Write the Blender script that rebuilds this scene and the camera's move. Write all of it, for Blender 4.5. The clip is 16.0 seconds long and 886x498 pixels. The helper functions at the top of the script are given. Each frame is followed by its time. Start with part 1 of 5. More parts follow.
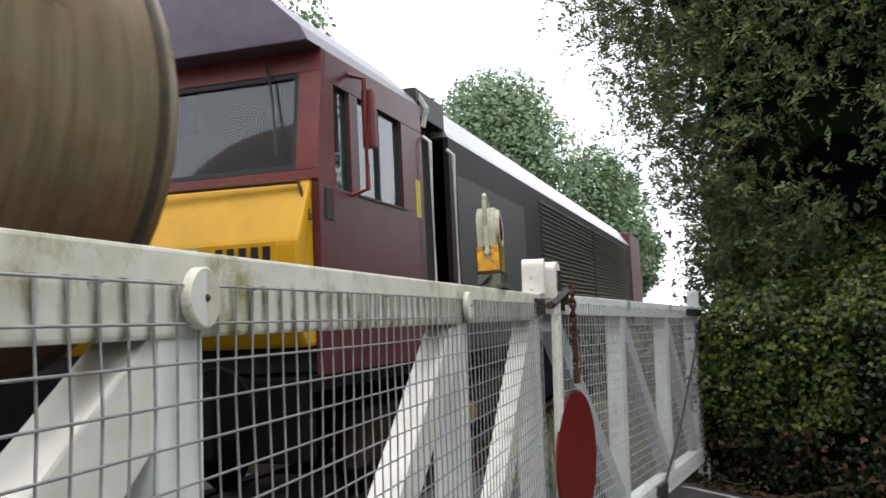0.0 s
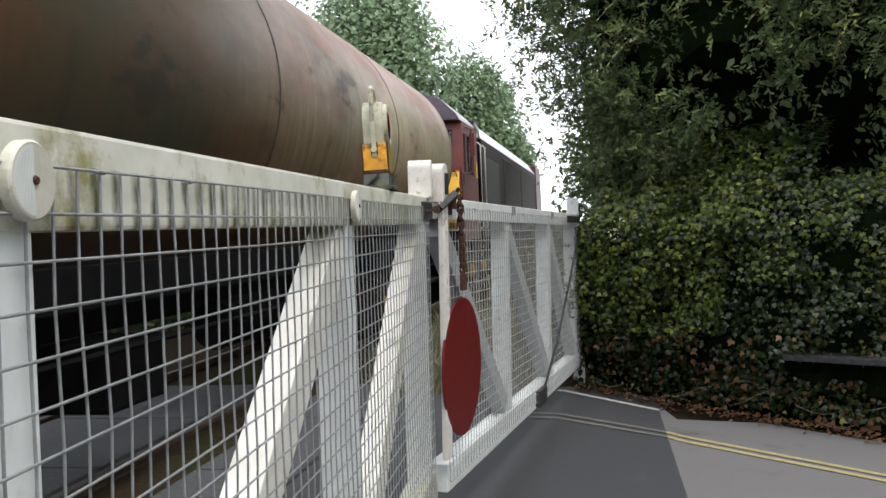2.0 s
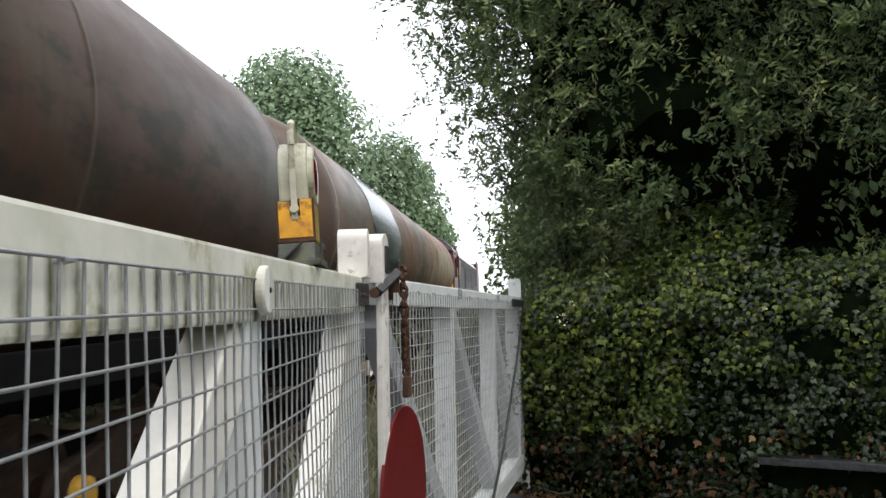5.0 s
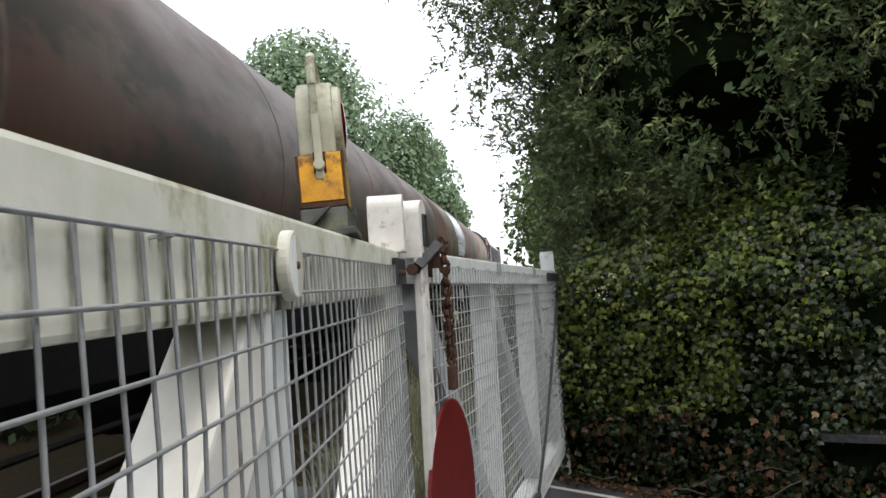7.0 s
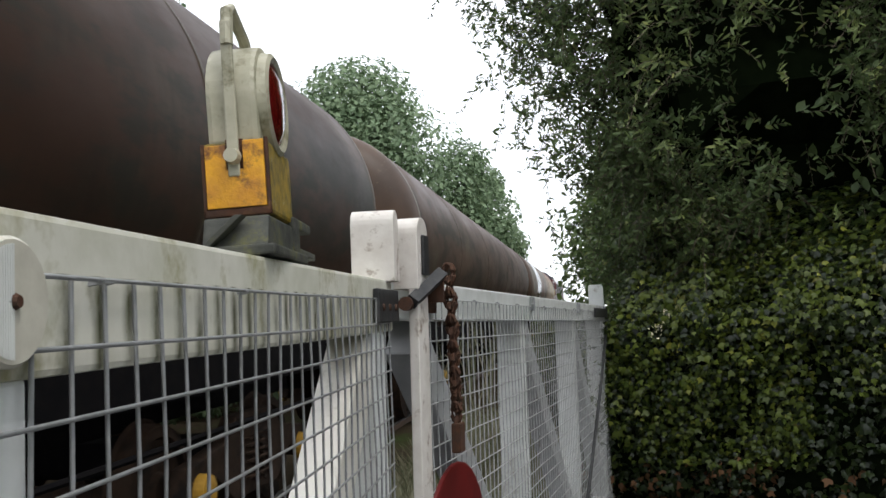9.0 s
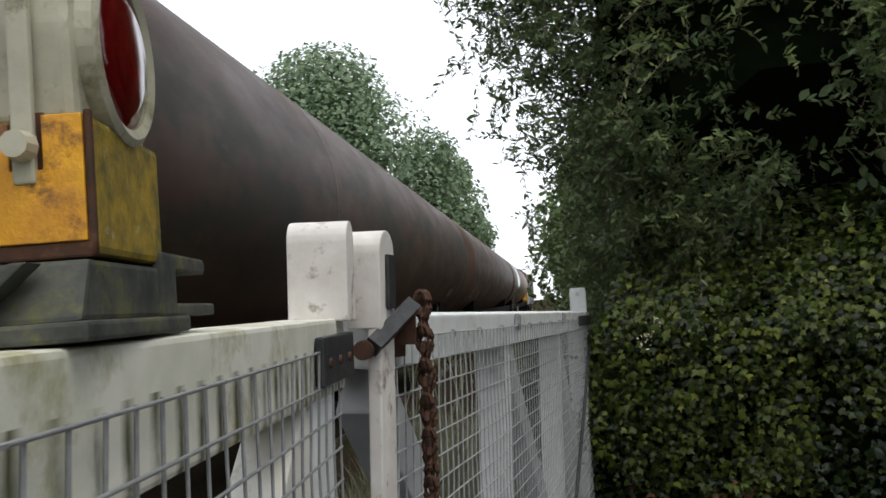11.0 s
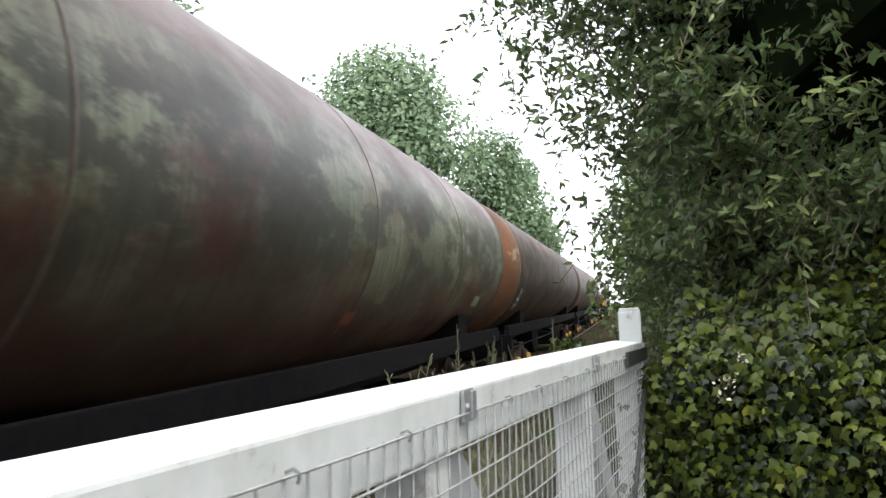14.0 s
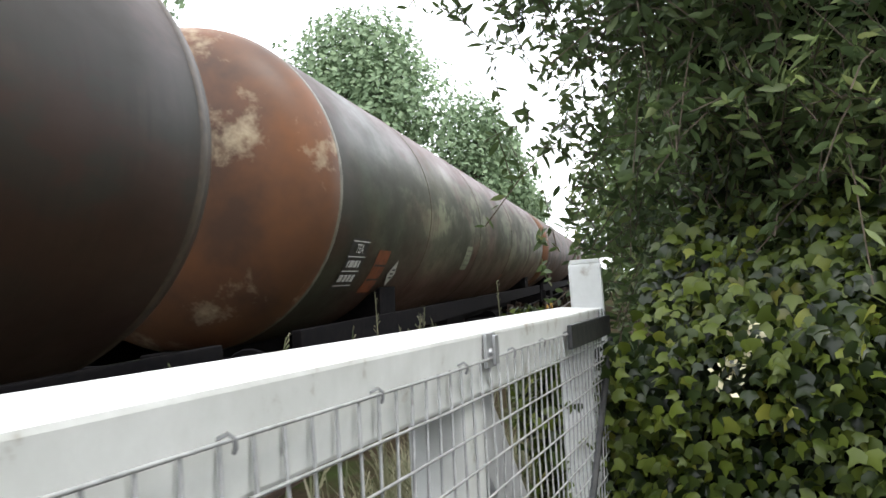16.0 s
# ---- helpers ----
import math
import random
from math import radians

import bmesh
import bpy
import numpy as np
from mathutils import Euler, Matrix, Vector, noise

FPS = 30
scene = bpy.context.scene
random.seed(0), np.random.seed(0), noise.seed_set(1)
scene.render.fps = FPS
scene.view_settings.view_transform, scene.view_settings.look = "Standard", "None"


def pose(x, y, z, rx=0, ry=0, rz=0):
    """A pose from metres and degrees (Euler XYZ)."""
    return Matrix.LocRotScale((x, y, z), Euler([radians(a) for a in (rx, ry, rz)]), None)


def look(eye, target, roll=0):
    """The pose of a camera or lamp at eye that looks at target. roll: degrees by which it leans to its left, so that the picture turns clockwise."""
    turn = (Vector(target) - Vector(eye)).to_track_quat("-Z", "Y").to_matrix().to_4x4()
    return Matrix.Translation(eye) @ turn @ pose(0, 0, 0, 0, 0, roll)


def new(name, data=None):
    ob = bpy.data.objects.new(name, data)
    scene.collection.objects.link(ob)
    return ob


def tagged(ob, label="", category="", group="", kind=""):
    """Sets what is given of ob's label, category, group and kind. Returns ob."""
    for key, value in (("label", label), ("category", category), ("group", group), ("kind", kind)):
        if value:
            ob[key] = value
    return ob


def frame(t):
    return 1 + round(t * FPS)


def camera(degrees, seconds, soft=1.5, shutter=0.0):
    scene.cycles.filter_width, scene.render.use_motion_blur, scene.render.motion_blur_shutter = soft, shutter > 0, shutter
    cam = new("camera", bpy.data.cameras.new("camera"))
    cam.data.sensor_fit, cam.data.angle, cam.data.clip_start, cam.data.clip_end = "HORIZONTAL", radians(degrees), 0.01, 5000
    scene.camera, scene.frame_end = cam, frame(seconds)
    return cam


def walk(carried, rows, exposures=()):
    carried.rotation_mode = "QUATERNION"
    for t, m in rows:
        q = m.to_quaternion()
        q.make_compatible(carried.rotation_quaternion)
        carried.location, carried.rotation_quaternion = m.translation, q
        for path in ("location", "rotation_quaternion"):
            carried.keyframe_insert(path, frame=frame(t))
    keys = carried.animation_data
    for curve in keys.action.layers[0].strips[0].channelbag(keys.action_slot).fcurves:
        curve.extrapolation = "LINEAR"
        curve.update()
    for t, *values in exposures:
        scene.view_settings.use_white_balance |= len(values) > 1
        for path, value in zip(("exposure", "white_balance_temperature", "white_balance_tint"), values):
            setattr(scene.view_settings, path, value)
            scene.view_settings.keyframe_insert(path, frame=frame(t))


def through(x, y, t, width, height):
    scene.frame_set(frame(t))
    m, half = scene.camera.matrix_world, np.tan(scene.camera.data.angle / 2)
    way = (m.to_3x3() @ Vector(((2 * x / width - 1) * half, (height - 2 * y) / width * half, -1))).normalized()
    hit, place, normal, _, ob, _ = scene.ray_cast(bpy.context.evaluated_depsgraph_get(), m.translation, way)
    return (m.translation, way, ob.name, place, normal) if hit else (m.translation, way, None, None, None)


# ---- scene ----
cam = camera(52.17, 16.0, 1.5, 0.2)
PATH = [
    (0, (0.038, -0.040, 1.207), (-0.556, 1.863, 1.370), -2.7),
    (0.5, (0.000, 0.007, 1.196), (-0.449, 1.953, 1.301), -2.0),
    (1, (-0.009, 0.022, 1.203), (-0.415, 1.980, 1.224), -3.7),
    (1.5, (0.002, 0.078, 1.191), (-0.454, 2.025, 1.201), -2.3),
    (2, (-0.062, 0.176, 1.189), (-0.399, 2.146, 1.139), -2.6),
    (2.5, (-0.148, 0.293, 1.186), (-0.413, 2.275, 1.164), -4.6),
    (3, (-0.247, 0.455, 1.196), (-0.459, 2.444, 1.225), -4.2),
    (3.5, (-0.290, 0.552, 1.206), (-0.459, 2.545, 1.208), -2.7),
    (4, (-0.286, 0.739, 1.209), (-0.436, 2.732, 1.284), -2.9),
    (4.2, (-0.286, 0.830, 1.219), (-0.450, 2.819, 1.359), -1.9),
    (6.3, (-0.361, 1.356, 1.222), (-0.475, 3.351, 1.298), -4.3),
    (6.5, (-0.382, 1.416, 1.222), (-0.500, 3.411, 1.313), -4.6),
    (7, (-0.434, 1.540, 1.222), (-0.614, 3.531, 1.295), -4.5),
    (7.5, (-0.436, 1.630, 1.219), (-0.594, 3.623, 1.257), -3.1),
    (8, (-0.393, 1.779, 1.234), (-0.629, 3.764, 1.292), -3.0),
    (8.5, (-0.355, 1.955, 1.236), (-0.667, 3.925, 1.384), -2.6),
    (8.7, (-0.343, 2.003, 1.231), (-0.659, 3.973, 1.378), -2.9),
    (10.8, (-0.449, 2.578, 1.314), (-0.635, 4.563, 1.467), -4.2),
    (11, (-0.444, 2.643, 1.339), (-0.675, 4.626, 1.458), -2.9),
    (11.5, (-0.391, 2.844, 1.428), (-0.818, 4.776, 1.723), -4.1),
    (12, (-0.365, 2.986, 1.473), (-0.861, 4.907, 1.724), -4.7),
    (12.5, (-0.401, 3.194, 1.476), (-0.863, 5.125, 1.717), -3.8),
    (13, (-0.426, 3.535, 1.460), (-0.836, 5.481, 1.665), -4.9),
    (13.5, (-0.362, 3.893, 1.436), (-0.834, 5.829, 1.608), -4.6),
    (14, (-0.287, 4.191, 1.423), (-0.674, 6.148, 1.561), -3.2),
    (14.5, (-0.250, 4.538, 1.405), (-0.610, 6.497, 1.581), -3.6),
    (15, (-0.208, 4.895, 1.393), (-0.575, 6.861, 1.438), -3.8),
    (15.5, (-0.168, 5.239, 1.378), (-0.607, 7.190, 1.430), -5.1),
    (16, (-0.181, 5.587, 1.349), (-0.549, 7.552, 1.426), -4.5),
]
walk(cam, [(t, look(eye, target, roll)) for t, eye, target, roll in PATH],
     [(0, 0.7), (1, 0.86), (4, 0.83), (7, 0.72), (8.5, 0.52), (11, 0.22), (12, 0.34), (12.5, 0.62), (13, 0.6), (13.5, 1.05), (14, 1.32), (15, 1.5), (15.5, 1.65), (16, 1.35)])

# ---- world and light ----
def build_world():
    w = bpy.data.worlds.new("overcast_sky")
    scene.world = w
    w.use_nodes = True
    nt = w.node_tree
    nt.nodes.clear()
    sky = nt.nodes.new("ShaderNodeTexSky")
    sky.sky_type = "NISHITA"
    sky.sun_disc = False
    sky.sun_elevation = radians(52)
    sky.sun_rotation = radians(150)
    sky.air_density, sky.dust_density = 1.0, 4.0
    dim = nt.nodes.new("ShaderNodeMix")
    dim.data_type = "RGBA"
    dim.blend_type = "MULTIPLY"
    dim.inputs["Factor"].default_value = 1.0
    dim.inputs["B"].default_value = (0.07, 0.07, 0.07, 1)
    mix = nt.nodes.new("ShaderNodeMix")
    mix.data_type = "RGBA"
    mix.inputs["Factor"].default_value = 0.82
    mix.inputs["B"].default_value = (0.94, 0.97, 1.03, 1)
    bg = nt.nodes.new("ShaderNodeBackground")
    bg.inputs["Strength"].default_value = SKY
    out = nt.nodes.new("ShaderNodeOutputWorld")
    nt.links.new(sky.outputs[0], dim.inputs["A"])
    nt.links.new(dim.outputs["Result"], mix.inputs["A"])
    nt.links.new(mix.outputs["Result"], bg.inputs["Color"])
    nt.links.new(bg.outputs[0], out.inputs["Surface"])


SKY = 1.45
build_world()
sun = new("sun", bpy.data.lights.new("sun", "SUN"))
sun.data.energy, sun.data.angle, sun.data.color = 0.9, radians(14), (1.0, 0.97, 0.92)
sun.matrix_basis = look((3.2, 2.0, 8), (0, 4, 0))


# ---- materials ----
def nodes_of(name):
    m = bpy.data.materials.new(name)
    m.use_nodes = True
    nt = m.node_tree
    return m, nt, nt.nodes["Principled BSDF"]


def ramp(nt, src, stops):
    r = nt.nodes.new("ShaderNodeValToRGB")
    els = r.color_ramp.elements
    while len(els) < len(stops):
        els.new(0.5)
    for e, (p, c) in zip(els, stops):
        e.position, e.color = p, (*c, 1) if len(c) == 3 else c
    nt.links.new(src, r.inputs[0])
    return r.outputs[0]


def grey(p, v):
    return (p, (v, v, v))


def tex_noise(nt, scale, detail=4.0, stretch=(1, 1, 1), rough=0.6, coord="Object"):
    c = nt.nodes.new("ShaderNodeTexCoord")
    mp = nt.nodes.new("ShaderNodeMapping")
    mp.inputs["Scale"].default_value = stretch
    n = nt.nodes.new("ShaderNodeTexNoise")
    n.inputs["Scale"].default_value, n.inputs["Detail"].default_value = scale, detail
    n.inputs["Roughness"].default_value = rough
    nt.links.new(c.outputs[coord], mp.inputs[0])
    nt.links.new(mp.outputs[0], n.inputs["Vector"])
    return n.outputs[0]


def blend(nt, fac, a, b, mode="MIX"):
    m = nt.nodes.new("ShaderNodeMix")
    m.data_type, m.blend_type = "RGBA", mode
    for key, val in (("Factor", fac), ("A", a), ("B", b)):
        if isinstance(val, (int, float)):
            m.inputs[key].default_value = val
        elif isinstance(val, tuple):
            m.inputs[key].default_value = (*val, 1)
        else:
            nt.links.new(val, m.inputs[key])
    return m.outputs["Result"]


def bump(nt, bsdf, src, strength, dist=0.01):
    b = nt.nodes.new("ShaderNodeBump")
    b.inputs["Strength"].default_value, b.inputs["Distance"].default_value = strength, dist
    nt.links.new(src, b.inputs["Height"])
    nt.links.new(b.outputs[0], bsdf.inputs["Normal"])


def plain(name, base, other, scale=20, rough=0.6, metal=0.0, bumpy=0.2, stretch=(1, 1, 1), spots=None, spot_scale=3, spot_at=0.6, shine=0.4):
    """Two tones by fine noise, and stains of a third by coarse noise."""
    m, nt, b = nodes_of(name)
    fine = tex_noise(nt, scale, 5, stretch)
    col = blend(nt, ramp(nt, fine, [grey(0.35, 0), grey(0.65, 1)]), base, other)
    if spots:
        big = tex_noise(nt, spot_scale, 6, stretch, 0.7)
        col = blend(nt, ramp(nt, big, [grey(spot_at, 0), grey(spot_at + 0.12, 1)]), col, spots)
    nt.links.new(col, b.inputs["Base Color"])
    b.inputs["Roughness"].default_value, b.inputs["Metallic"].default_value = rough, metal
    b.inputs["Specular IOR Level"].default_value = shine
    if bumpy:
        bump(nt, b, fine, bumpy, 0.004)
    return m


def leaf_material(name, dark, light, yellow, gloss=0.45, rare=0.93, through=0.25):
    m, nt, b = nodes_of(name)
    g = nt.nodes.new("ShaderNodeNewGeometry")
    col = ramp(nt, g.outputs["Random Per Island"], [(0.0, dark), (0.75, light), (rare, light), (1.0, yellow)])
    n = tex_noise(nt, 1.3, 3)
    col = blend(nt, ramp(nt, n, [grey(0.35, 0), grey(0.7, 1)]), col, tuple(0.5 * (a + c) for a, c in zip(dark, light)))
    nt.links.new(col, b.inputs["Base Color"])
    b.inputs["Roughness"].default_value = gloss
    b.inputs["Specular IOR Level"].default_value = 0.35
    tr = nt.nodes.new("ShaderNodeBsdfTranslucent")
    nt.links.new(col, tr.inputs["Color"])
    mx = nt.nodes.new("ShaderNodeMixShader")
    mx.inputs[0].default_value = through
    nt.links.new(b.outputs[0], mx.inputs[1])
    nt.links.new(tr.outputs[0], mx.inputs[2])
    nt.links.new(mx.outputs[0], nt.nodes["Material Output"].inputs["Surface"])
    return m


def tank_material(name, rust, pale, green, pale_at, dark_at, gloss, reach=None, sooty=0.5):
    """Weathered tank plate: rust, pale and green grime in patches, dark blotches, and low spill streaks that also paint
    underside shade.
    """
    m, nt, b = nodes_of(name)
    c = nt.nodes.new("ShaderNodeTexCoord")
    sep = nt.nodes.new("ShaderNodeSeparateXYZ")
    nt.links.new(c.outputs["Object"], sep.inputs[0])
    blotch = tex_noise(nt, 0.5, 8, (1, 0.8, 1), 0.62)
    patch = tex_noise(nt, 1.0, 8, (1, 0.55, 1.15), 0.66)
    dark = tex_noise(nt, 1.5, 7, (0.9, 0.55, 1.25), 0.66)
    thin = tex_noise(nt, 7.0, 4, (0.25, 1.8, 0.14), 0.7)
    fine = tex_noise(nt, 26, 6)
    col = blend(nt, ramp(nt, blotch, [grey(0.36, 0), grey(0.66, 1)]), rust, tuple(v * 0.6 for v in rust))
    mr = nt.nodes.new("ShaderNodeMapRange")
    mr.inputs["From Min"].default_value, mr.inputs["From Max"].default_value = -1.45, 1.45
    nt.links.new(sep.outputs["Z"], mr.inputs["Value"])
    wob = nt.nodes.new("ShaderNodeMath")
    wob.operation = "MULTIPLY_ADD"
    nt.links.new(patch, wob.inputs[0])
    wob.inputs[1].default_value = 0.5
    nt.links.new(mr.outputs[0], wob.inputs[2])
    band = ramp(nt, wob.outputs[0], [grey(0.42, 0.1), grey(0.62, 0.8), grey(0.80, 1), grey(0.96, 0.5), grey(1.1 - 0.1, 0.0)])
    mask = blend(nt, 1.0, band, ramp(nt, patch, [grey(pale_at - 0.02, 0), grey(pale_at + 0.10, 0.95)]), "MULTIPLY")
    tone = blend(nt, ramp(nt, blotch, [grey(0.42, 0), grey(0.58, 1)]), pale, green)
    tone = blend(nt, ramp(nt, thin, [grey(0.42, 0), grey(0.66, 0.6)]), tone, tuple(v * 0.45 for v in green))
    col = blend(nt, mask, col, tone)
    if reach is not None:
        ym = nt.nodes.new("ShaderNodeMath")
        ym.operation = "MULTIPLY_ADD"
        nt.links.new(patch, ym.inputs[0])
        ym.inputs[1].default_value = 5.0
        nt.links.new(sep.outputs["Y"], ym.inputs[2])
        fore = nt.nodes.new("ShaderNodeMapRange")
        fore.inputs["From Min"].default_value, fore.inputs["From Max"].default_value = 0.5 - reach, 4.0 - reach
        nt.links.new(ym.outputs[0], fore.inputs["Value"])
        soot = blend(nt, ramp(nt, blotch, [grey(0.4, 0), grey(0.62, 1)]), tuple(v * sooty for v in rust), tuple(v * sooty * 0.6 for v in green))
        col = blend(nt, fore.outputs[0], soot, col)
    spots = blend(nt, 1.0, band, ramp(nt, dark, [grey(dark_at, 0), grey(dark_at + 0.07, 0.9)]), "MULTIPLY")
    col = blend(nt, spots, col, (0.028, 0.027, 0.020))
    # oil streaks, thicker low down, carrying part of the underside's shade as colour
    drip = ramp(nt, thin, [grey(0.5, 0), grey(0.72, 0.45)])
    low = ramp(nt, wob.outputs[0], [grey(0.30, 1), grey(0.55, 0.7), grey(0.75, 0.0)])
    col = blend(nt, blend(nt, 1.0, drip, low, "MULTIPLY"), col, (0.018, 0.015, 0.012))
    nt.links.new(col, b.inputs["Base Color"])
    nt.links.new(ramp(nt, dark, [grey(0.3, gloss - 0.06), grey(0.7, gloss + 0.14)]), b.inputs["Roughness"])
    b.inputs["Specular IOR Level"].default_value = 0.20
    bump(nt, b, dark, 0.15, 0.01)
    return m


M = {}
M["bank_green"] = plain("blocking_bank", (0.030, 0.050, 0.018), (0.055, 0.080, 0.030), 6, 0.8, 0, 0.8, (1, 1, 1), (0.016, 0.026, 0.010), 1.2, 0.5, 0.1)
M["white_paint"] = plain("weathered_white_paint", (0.80, 0.82, 0.80), (0.70, 0.73, 0.71), 14, 0.5, 0, 0.25, (1, 1, 1), (0.40, 0.40, 0.33), 2.2, 0.60)
M["cream_white"] = plain("cream_weathered_paint", (0.82, 0.80, 0.74), (0.70, 0.68, 0.60), 9, 0.55, 0, 0.3, (1, 1, 1), (0.26, 0.24, 0.13), 4.0, 0.60)
M["mossy_white"] = plain("mossy_white_paint", (0.66, 0.65, 0.57), (0.50, 0.50, 0.41), 9, 0.6, 0, 0.3, (1, 1, 1), (0.27, 0.28, 0.15), 3.0, 0.53)


def rail_material():
    """Mossy white paint with grime and painted wire shadow along the lines where the wire mesh lies against the rail.
    """
    m = plain("grime_and_wire_shade_paint", (0.72, 0.71, 0.63), (0.57, 0.57, 0.47), 9, 0.6, 0, 0.3, (1, 1, 1), (0.30, 0.28, 0.13), 4.0, 0.53)
    nt = m.node_tree
    b = nt.nodes["Principled BSDF"]
    under = b.inputs["Base Color"].links[0].from_socket
    c = nt.nodes.new("ShaderNodeTexCoord")
    sep = nt.nodes.new("ShaderNodeSeparateXYZ")
    nt.links.new(c.outputs["Object"], sep.inputs[0])
    def node(op, a, v=None, v2=None):
        n = nt.nodes.new("ShaderNodeMath")
        n.operation = op
        nt.links.new(a, n.inputs[0])
        for k, x in ((1, v), (2, v2)):
            if isinstance(x, (int, float)):
                n.inputs[k].default_value = x
            elif x is not None:
                nt.links.new(x, n.inputs[k])
        return n.outputs[0]
    wob = tex_noise(nt, 14, 4)
    y = node("MULTIPLY_ADD", wob, 0.012, sep.outputs["Y"])
    cell = node("FRACT", node("MULTIPLY_ADD", y, 1 / 0.05371, 2.13 / 0.05371 + 0.5 - 0.1))
    # dark lines at the mesh pitch: wire shadow and grime in one colour
    line = ramp(nt, cell, [grey(0.22, 0), grey(0.5, 1.0), grey(0.78, 0)])
    high = node("LESS_THAN", sep.outputs["Z"], 1.279)
    patchy = ramp(nt, tex_noise(nt, 11, 6), [grey(0.36, 0.15), grey(0.58, 1)])
    mask = blend(nt, 1.0, blend(nt, 1.0, line, patchy, "MULTIPLY"), high, "MULTIPLY")
    nt.links.new(blend(nt, mask, under, (0.095, 0.098, 0.048)), b.inputs["Base Color"])
    return m


M["rail_paint"] = rail_material()
M["clean_white"] = plain("clean_white_paint", (0.74, 0.76, 0.74), (0.62, 0.64, 0.61), 9, 0.5, 0, 0.3, (1, 1, 1), (0.34, 0.30, 0.25), 9, 0.60)
M["head_white"] = plain("stained_white_paint", (0.74, 0.71, 0.66), (0.62, 0.58, 0.53), 14, 0.55, 0, 0.4, (1, 1, 1), (0.26, 0.20, 0.15), 17, 0.57)
M["disc_white"] = plain("cream_reflector", (0.60, 0.58, 0.49), (0.50, 0.48, 0.40), 30, 0.4, 0, 0.2, (1, 1, 1), (0.30, 0.28, 0.2), 22, 0.62)
M["grey_white"] = plain("greyed_paint", (0.42, 0.43, 0.43), (0.35, 0.36, 0.36), 10, 0.6, 0, 0.2, (1, 1, 1), (0.25, 0.25, 0.22), 3, 0.62)
M["galvanised"] = plain("galvanised_wire", (0.41, 0.42, 0.43), (0.30, 0.31, 0.31), 40, 0.45, 0.45, 0.1, (1, 1, 1), (0.16, 0.12, 0.09), 6, 0.62)
# Wire colour lifted towards white for the sky it reflects.
M["sheen_wire"] = plain("sky_sheen_wire", (0.50, 0.51, 0.51), (0.33, 0.34, 0.34), 40, 0.45, 0.1, 0.1, (1, 1, 1), (0.16, 0.13, 0.10), 9, 0.60)
M["iron"] = plain("black_iron", (0.03, 0.032, 0.035), (0.06, 0.06, 0.06), 30, 0.55, 0.4, 0.3, (1, 1, 1), (0.12, 0.07, 0.04), 9, 0.62)
M["grey_iron"] = plain("mossy_cast_iron", (0.035, 0.038, 0.034), (0.085, 0.088, 0.072), 25, 0.7, 0.1, 0.5, (1, 1, 1), (0.13, 0.13, 0.045), 14, 0.53)
M["rust"] = plain("rusty_iron", (0.10, 0.045, 0.025), (0.06, 0.035, 0.025), 45, 0.8, 0.3, 0.5, (1, 1, 1), (0.2, 0.1, 0.05), 12, 0.6)
M["red_paint"] = plain("red_disc_paint", (0.145, 0.009, 0.009), (0.115, 0.008, 0.008), 12, 0.5, 0, 0.1, (1, 1, 1), (0.16, 0.02, 0.018), 4, 0.66)
M["lamp_cream"] = plain("lamp_cream_plastic", (0.48, 0.46, 0.35), (0.33, 0.32, 0.23), 16, 0.5, 0, 0.3, (1, 1, 1), (0.17, 0.16, 0.09), 17, 0.54)
M["lamp_yellow"] = plain("flaking_yellow_paint", (0.80, 0.40, 0.02), (0.60, 0.27, 0.03), 32, 0.45, 0, 0.7, (1, 1, 1), (0.20, 0.085, 0.03), 26, 0.53)
M["lamp_moss"] = plain("mossy_yellow_casing", (0.36, 0.24, 0.02), (0.10, 0.085, 0.02), 38, 0.6, 0, 0.6, (1, 1, 1), (0.50, 0.49, 0.38), 30, 0.60)
M["asphalt_new"] = plain("dark_asphalt", (0.036, 0.037, 0.041), (0.056, 0.057, 0.061), 160, 0.75, 0, 0.4, (1, 1, 1), (0.065, 0.065, 0.065), 1.3, 0.6)
M["asphalt_old"] = plain("worn_asphalt", (0.115, 0.111, 0.111), (0.165, 0.160, 0.157), 160, 0.85, 0, 0.4, (1, 1, 1), (0.09, 0.086, 0.083), 1.3, 0.58)
M["asphalt_far"] = plain("grey_asphalt", (0.145, 0.147, 0.157), (0.19, 0.19, 0.20), 160, 0.75, 0, 0.4, (1, 1, 1), (0.07, 0.07, 0.072), 1.3, 0.6)
M["line_white"] = plain("worn_white_line", (0.55, 0.54, 0.52), (0.38, 0.37, 0.35), 40, 0.7, 0, 0.2)
M["line_yellow"] = plain("worn_yellow_line", (0.42, 0.35, 0.16), (0.26, 0.23, 0.13), 40, 0.7, 0, 0.2)
M["line_faint"] = plain("faint_line", (0.16, 0.155, 0.14), (0.10, 0.10, 0.095), 40, 0.7, 0, 0.2)
M["soil"] = plain("leaf_mould_soil", (0.042, 0.032, 0.021), (0.026, 0.022, 0.015), 15, 0.95, 0, 0.6, (1, 1, 1), (0.03, 0.05, 0.015), 0.4, 0.55, 0.0)
M["ballast"] = plain("ballast", (0.050, 0.047, 0.045), (0.028, 0.026, 0.026), 30, 0.9, 0, 0.9, shine=0.0)
# Near-black colour that paints the shade deep in foliage and under the beam.
M["shade_core"] = plain("foliage_shade", (0.004, 0.007, 0.003), (0.008, 0.012, 0.005), 8, 0.95, 0, 0.8, shine=0.0)
M["bark"] = plain("bark", (0.11, 0.085, 0.06), (0.06, 0.048, 0.035), 20, 0.9, 0, 0.8, (1, 1, 0.3))
